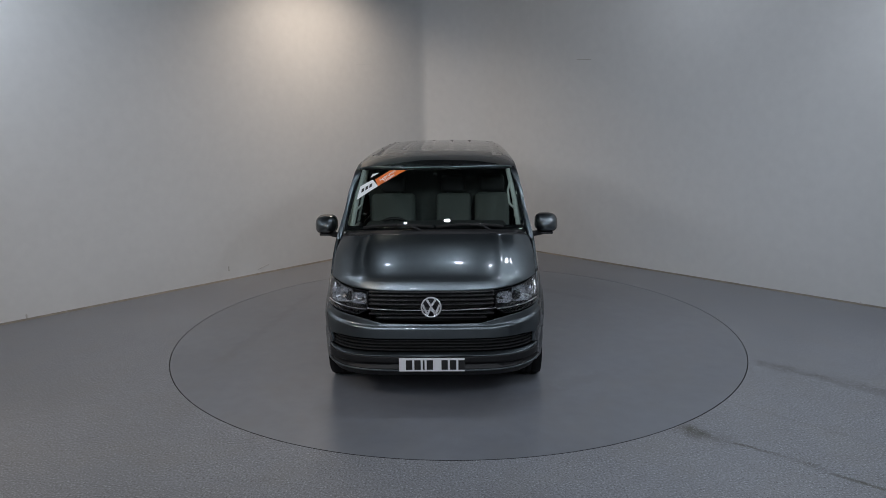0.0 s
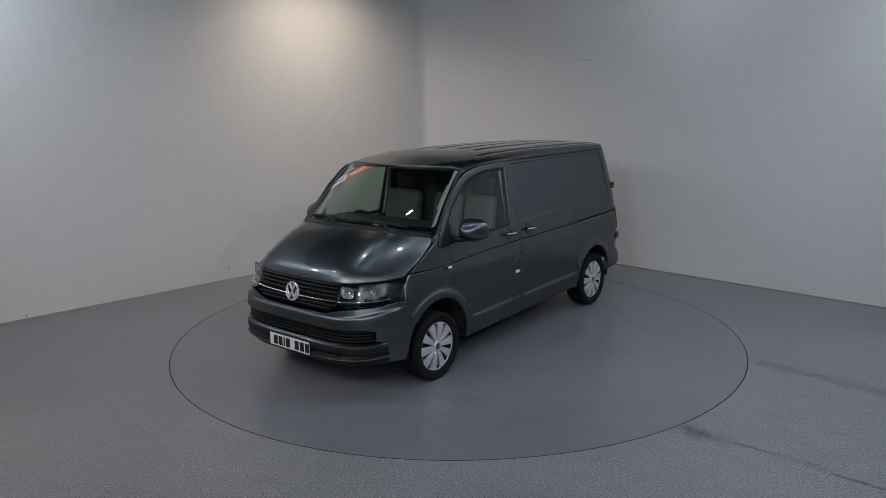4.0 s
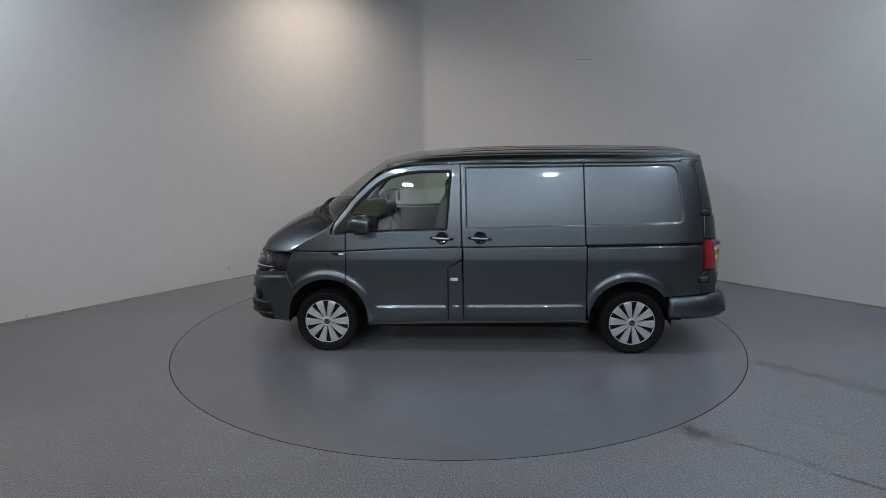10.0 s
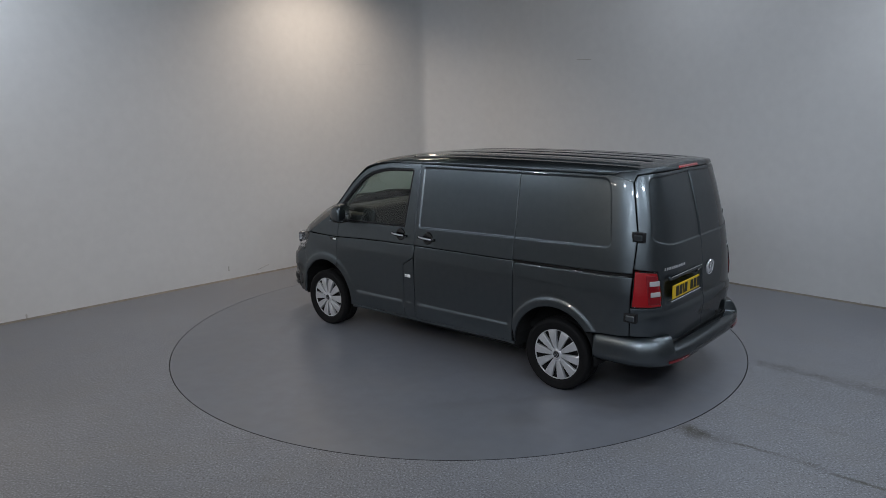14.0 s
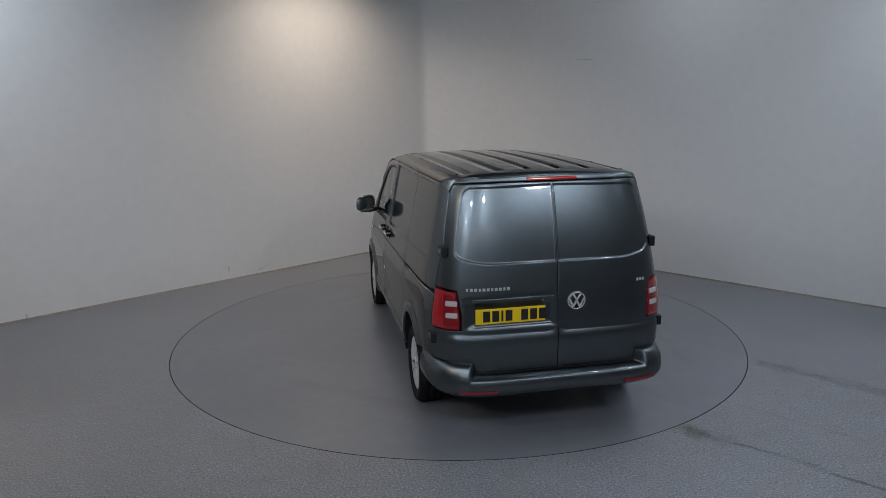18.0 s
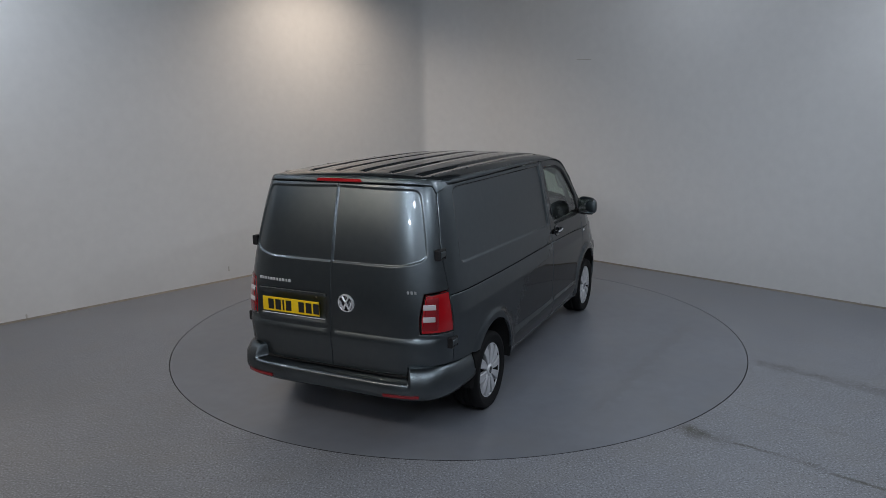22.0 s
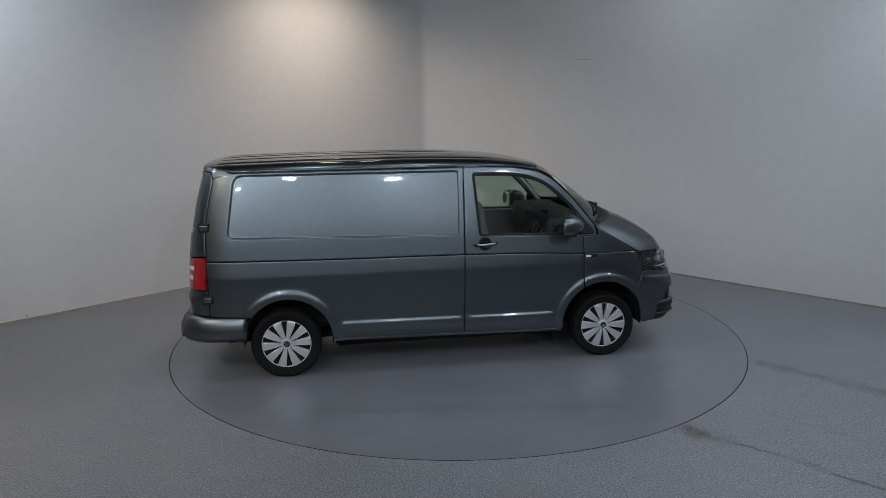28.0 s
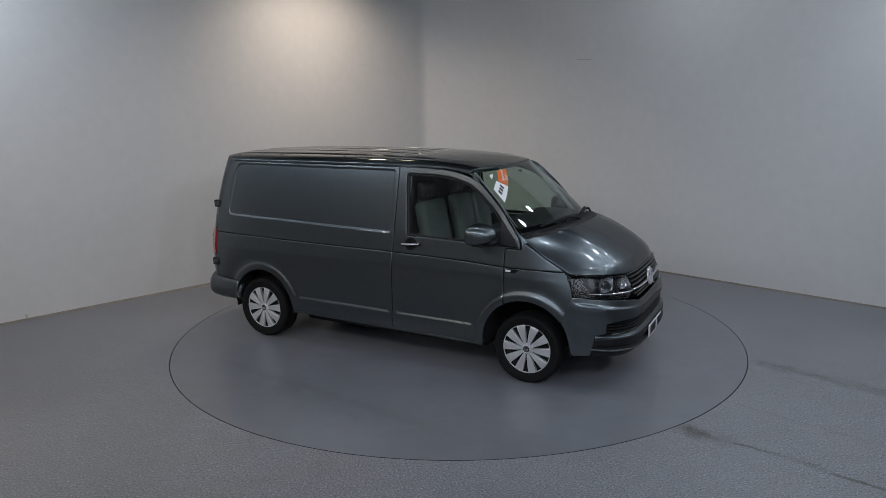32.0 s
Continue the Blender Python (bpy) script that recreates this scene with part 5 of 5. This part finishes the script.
# --- wheels ---
def wheel(x, s):
    w = tagged(new("wheel"), "silver ten-spoke wheel cover on a black tyre")
    w.parent = van
    R = 0.309 if x > 0 else 0.315
    w.matrix_basis = Matrix.Translation((x, s * (0.830 if x > 0 else 0.822), R - 0.003)) @ Matrix.Rotation(radians(2 if x > 0 else -4), 4, "Y")
    prof = [(0.205, -0.10), (0.24, -0.106), (0.285, -0.108), (R - 0.012, -0.099), (R - 0.003, -0.088), (R, -0.05), (R, -0.032), (R - 0.007, -0.030), (R - 0.007, -0.022), (R, -0.020), (R, 0.020), (R - 0.007, 0.022), (R - 0.007, 0.030), (R, 0.032), (R, 0.066), (R - 0.002, 0.088), (R - 0.009, 0.101), (0.298, 0.109), (0.288, 0.1105), (0.284, 0.1115), (0.278, 0.1115), (0.274, 0.110), (0.245, 0.108), (0.236, 0.104), (0.226, 0.098), (0.212, 0.086), (0.205, 0.06)]
    v, f = revolve(prof, 64, "y")
    mesh_object("tyre", [(a, s * b, c) for a, b, c in v], f, RUBBER, w, True, "black rubber tyre")
    v, f = revolve([(0.0, 0.055), (0.16, 0.060), (0.208, 0.066), (0.214, 0.082), (0.216, 0.082)], 48, "y")
    mesh_object("rim", [(a, s * b, c) for a, b, c in v], f, BLACK, w, True, "dark steel rim")
    v, f = revolve([(0.210, 0.078), (0.213, 0.090), (0.217, 0.093), (0.224, 0.093), (0.229, 0.087)], 64, "y")
    mesh_object("cover_ring", [(a, s * b, c) for a, b, c in v], f, SILVER, w, True)
    v, f = revolve([(0.0, 0.100), (0.030, 0.100), (0.034, 0.104), (0.039, 0.104), (0.043, 0.098), (0.050, 0.090), (0.055, 0.080)], 32, "y")
    mesh_object("hub_cap", [(a, s * b, c) for a, b, c in v], f, SILVER, w, True)
    v, f = revolve([(0.0, 0.1025), (0.027, 0.1025), (0.029, 0.1005)], 24, "y")
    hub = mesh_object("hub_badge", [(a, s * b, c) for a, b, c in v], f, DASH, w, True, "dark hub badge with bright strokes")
    for x0, z0, x1, z1 in ((-0.020, 0.012, -0.008, -0.018), (-0.008, -0.018, 0.0, 0.004), (0.020, 0.012, 0.008, -0.018), (0.008, -0.018, 0.0, 0.004)):
        part("badge_stroke", tube_bm([(x0, s * 0.104, z0), (x1, s * 0.104, z1)], 0.0028, 6), CHROME, w)
    return w


def spoke_mesh(s):
    rows = [(0.036, 0.0112, 0.088), (0.060, 0.0160, 0.095), (0.09, 0.0215, 0.099), (0.13, 0.0280, 0.1015), (0.17, 0.0335, 0.1015), (0.200, 0.0380, 0.098), (0.219, 0.0405, 0.091)]
    verts, faces = [], []
    for r, w, h in rows:
        for c, dz in ((-1, -0.03), (-1, -0.004), (-0.80, 0.0), (-0.62, -0.0015), (0.62, -0.0015), (0.80, 0.0), (1, -0.004), (1, -0.03)):
            verts.append((r, s * (h + dz), w * c))
    k = 8
    for i in range(len(rows) - 1):
        for j in range(k - 1):
            faces.append((i * k + j, (i + 1) * k + j, (i + 1) * k + j + 1, i * k + j + 1))
    me = bpy.data.meshes.new("spoke")
    me.from_pydata(verts, [], faces)
    me.materials.append(SILVER)
    return me


NSPOKE = 10
for s in (1, -1):
    sm = spoke_mesh(s)
    for x in (1.5, -1.5):
        w = wheel(x, s)
        for k in range(NSPOKE):
            sp = new("spoke", sm)
            sp.parent = w
            sp.matrix_basis = Matrix.Rotation(2 * math.pi * k / NSPOKE, 4, "Y")
    # arch liners
    for cx, cz, r in (ARCH_F, ARCH_R):
        verts, faces = [], []
        for k in range(25):
            a = radians(-8 + 196 * k / 24)
            for y in (0.932, 0.90, 0.55):
                q = r + (0.010 if y < 0.93 else 0.0)
                verts.append((cx + q * math.cos(a), s * (y if y < 0.93 else side_y(cx + q * math.cos(a), cz + q * math.sin(a)) - 0.004), cz + q * math.sin(a)))
        for k in range(24):
            for j in range(2):
                faces.append((k * 3 + j, (k + 1) * 3 + j, (k + 1) * 3 + j + 1, k * 3 + j + 1))
        o = len(verts)
        verts += [(cx + (r + 0.01) * math.cos(radians(-8 + 196 * k / 24)), s * 0.55, cz + (r + 0.01) * math.sin(radians(-8 + 196 * k / 24))) for k in range(25)]
        faces.append(tuple(range(o, o + 25)))
        mesh_object("wheel_arch_liner", verts, faces, BLACK, van, False, "black wheel arch liner")

# --- under and inside ---
part("underbody", box_bm(-0.03, 0, 0.30, 4.1, 1.10, 0.14, 0.02, 1), BLACK, van, "black underbody")
# Centre slab set low and matt black to stand for shade below the sills.
part("underbody_centre", box_bm(0.0, 0, 0.275, 2.12, 1.50, 0.15, 0.03, 1), BLACK, van, "black underbody between the wheels")
part("fuel_tank", box_bm(-0.65, 0.25, 0.24, 0.55, 0.65, 0.10, 0.04, 2), BLACK, van, "black tank under the floor")
part("exhaust", tube_bm([(-0.4, -0.4, 0.24), (-1.2, -0.45, 0.24), (-2.2, -0.5, 0.28)], 0.035, 10), BLACK, van, "dark exhaust pipe", True)
part("bumper_beam", box_bm(-2.29, 0, 0.455, 0.14, 1.30, 0.16, 0.02, 1), BLACK, van, "black beam behind the rear bumper")
part("cargo_liner", box_bm(-1.0, 0, 1.10, 2.10, 1.40, 1.45, 0.05, 1), BLACK, van, "dark closed cargo bay")
part("engine_bay", box_bm(1.72, 0, 0.65, 0.60, 1.00, 0.60, 0.05, 1), BLACK, van, "dark engine bay")
part("bulkhead", box_bm(0.13, 0, 1.12, 0.03, 1.50, 1.35, 0.02, 1), BULK, van, "grey bulkhead behind the seats, darkened to stand for cab shade")
part("cab_floor", box_bm(0.60, 0, 0.55, 0.90, 1.60, 0.06, 0.02, 1), DASH, van, "dark cab floor")
part("headliner", box_bm(0.45, 0, 1.835, 0.75, 1.36, 0.03, 0.012, 2), HEADLIN, van, "pale grey headliner")
for s in (1, -1):
    part("door_card", box_bm(0.68, s * 0.835, 0.90, 0.80, 0.05, 0.62, 0.02, 2), DASH, van, "dark door card")
bm = box_bm(1.33, 0, 1.17, 0.52, 1.56, 0.20, 0.06, 3)
box_bm(1.22, 0, 1.21, 0.46, 1.34, 0.25, 0.06, 3, None, bm)
part("dashboard", bm, DASH, van, "dark moulded dashboard", True)
part("instrument_hood", box_bm(1.24, -0.40, 1.285, 0.26, 0.40, 0.07, 0.03, 3), DASH, van, "dark hood over the dials", True)
part("centre_console", box_bm(1.08, 0.02, 1.02, 0.16, 0.34, 0.30, 0.03, 2), DASH, van, "dark centre console", True)
st = tagged(new("steering_wheel"), "black three-spoke steering wheel")
st.parent = van
M = Matrix.Translation((0.98, -0.40, 1.20)) @ Matrix.Rotation(radians(-58), 4, "Y")
part("wheel_rim", tube_bm([tuple(M @ Vector((0.19 * math.cos(a), 0.19 * math.sin(a), 0))) for a in np.linspace(0, 2 * math.pi, 32, endpoint=False)], 0.016, 10, True), TRIM, st, "", True)
part("wheel_hub", box_bm(0, 0, 0, 0.13, 0.15, 0.05, 0.02, 2, None), TRIM, st, "", True).matrix_basis = M
for a in (0, 90, 270):
    part("wheel_spoke", tube_bm([tuple(M @ Vector((0.05 * math.cos(radians(a)), 0.05 * math.sin(radians(a)), 0))), tuple(M @ Vector((0.185 * math.cos(radians(a)), 0.185 * math.sin(radians(a)), 0)))], 0.014, 8), TRIM, st, "", True)
for y in (-0.47, 0.16, 0.56):
    w = 0.46 if y < 0 else 0.36
    seat = tagged(new("seat"), "pale grey covered cab seat")
    seat.parent = van
    part("cushion", box_bm(0.62, y, 0.86, 0.50, w, 0.16, 0.05, 3), FABRIC, seat, "", True)
    part("backrest", box_bm(0.36, y, 1.20, 0.13, w, 0.62, 0.05, 3, Matrix.Rotation(radians(-12), 4, "Y")), FABRIC, seat, "", True)
    # Pale headrest coloured dark, putting the shade under the roof into it.
    part("headrest", box_bm(0.27, y, 1.60, 0.10, 0.26, 0.18, 0.04, 3), DASH, seat, "headrest darkened to stand for cab shade", True)
    part("seat_box", box_bm(0.60, y, 0.68, 0.42, w - 0.04, 0.24, 0.02, 1), DASH, seat, "dark seat box")
    for dy in (-0.06, 0.06):
        part("headrest_post", tube_bm([(0.29, y + dy, 1.46), (0.28, y + dy, 1.55)], 0.006, 6), CHROME, seat, "", True)
for s in (1, -1):
    part("pillar_trim", tube_bm([(1.36, s * 0.765, 1.29), (1.13, s * 0.735, 1.56), (0.89, s * 0.69, 1.795)], 0.024, 8), HEADLIN, van, "pale windscreen pillar trim", True)
    part("door_pillar_trim", box_bm(0.235, s * 0.80, 1.50, 0.07, 0.035, 0.62, 0.012, 2, Matrix.Rotation(s * radians(12), 4, "X")), HEADLIN, van, "pale door pillar trim", True)
for s in (1, -1):
    part("grab_handle", tube_bm([(1.215, s * 0.725, 1.475), (1.16, s * 0.690, 1.505), (1.06, s * 0.680, 1.615), (1.03, s * 0.700, 1.685)], 0.011, 8), HEADLIN, van, "pale grab handle on the windscreen pillar", True)
    part("door_card_top", box_bm(0.78, s * 0.840, 1.195, 0.86, 0.045, 0.035, 0.015, 2), LINING, van, "grey ledge along the top of the door card", True)
part("screen_sensor", box_bm(1.055, 0.0, 1.775, 0.03, 0.035, 0.02, 0.008, 2, Matrix.Rotation(radians(38), 4, "Y")), BLACK, van, "small black sensor on the windscreen", True)

# sticker across the corner of the windscreen
def on_screen(a, b, lift=0.004):
    return Vector(screen(a, b)) + Vector((0.6, 0, 0.8)) * lift


def sticker(name, poly, mat, label, lift=0.004):
    return panel(name, [poly], lambda a, b: on_screen(a, b, lift), mat, van, 0.05, edge=0, depth=0, label=label, centre=(0.6, 0, 0.6))


sticker("screen_sticker", [(-0.93, 0.46), (-0.93, 0.67), (-0.79, 0.78), (-0.70, 0.67)], STICKW, "white end of a windscreen sticker")
sticker("screen_sticker_corner", [(-0.83, 0.81), (-0.81, 0.88), (-0.72, 0.90)], STICKW, "small white corner of the sticker")
sticker("screen_sticker_band", [(-0.76, 0.78), (-0.59, 0.94), (-0.38, 0.94), (-0.70, 0.67)], ORANGE, "orange end of a windscreen sticker")
for k in range(3):
    a, b = -0.897 + 0.044 * k, 0.572 + 0.037 * k
    sticker("sticker_bar", [(a, b - 0.008), (a - 0.004, b + 0.050), (a + 0.026, b + 0.074), (a + 0.030, b + 0.016)], INK, "plain dark bar", 0.006)


def screen_text(words, a, b, a2, b2, size):
    """Flat white lettering on the sticker, from one place on the screen to another."""
    p, q = on_screen(a, b, 0.008), on_screen(a2, b2, 0.008)
    cu = bpy.data.curves.new("sticker_lettering", "FONT")
    cu.body, cu.size, cu.extrude = words, size, 0.0006
    cu.materials.append(STICKW)
    ob = new("sticker_lettering", cu)
    ob.parent = van
    d = (q - p).normalized()
    n = Vector((0.6, -0.05, 0.8))
    n = (n - d * n.dot(d)).normalized()
    u = n.cross(d)
    ob.matrix_basis = Matrix.Translation(p) @ Matrix((d, u, n)).transposed().to_4x4()
    tagged(ob, "white lettering on the orange sticker")


screen_text("Approved", -0.685, 0.745, -0.52, 0.905, 0.046)
screen_text("Dealer", -0.625, 0.735, -0.46, 0.895, 0.046)


# ---- what moves ----
OX, OY, TH0, OMEGA = -0.2505, -0.1732, -90.631, -9.2637


def motions():
    rows, disc = [], []
    for k in range(65):
        t = 0.5 * k
        th = TH0 + OMEGA * t
        c, s = math.cos(radians(th)), math.sin(radians(th))
        rows.append((t, pose(OX * c - OY * s, OX * s + OY * c, 0.0, 0, 0, th)))
        disc.append((t, pose(0, 0, 0, 0, 0, th)))
    walk(van, rows)
    walk(turntable, disc)


motions()
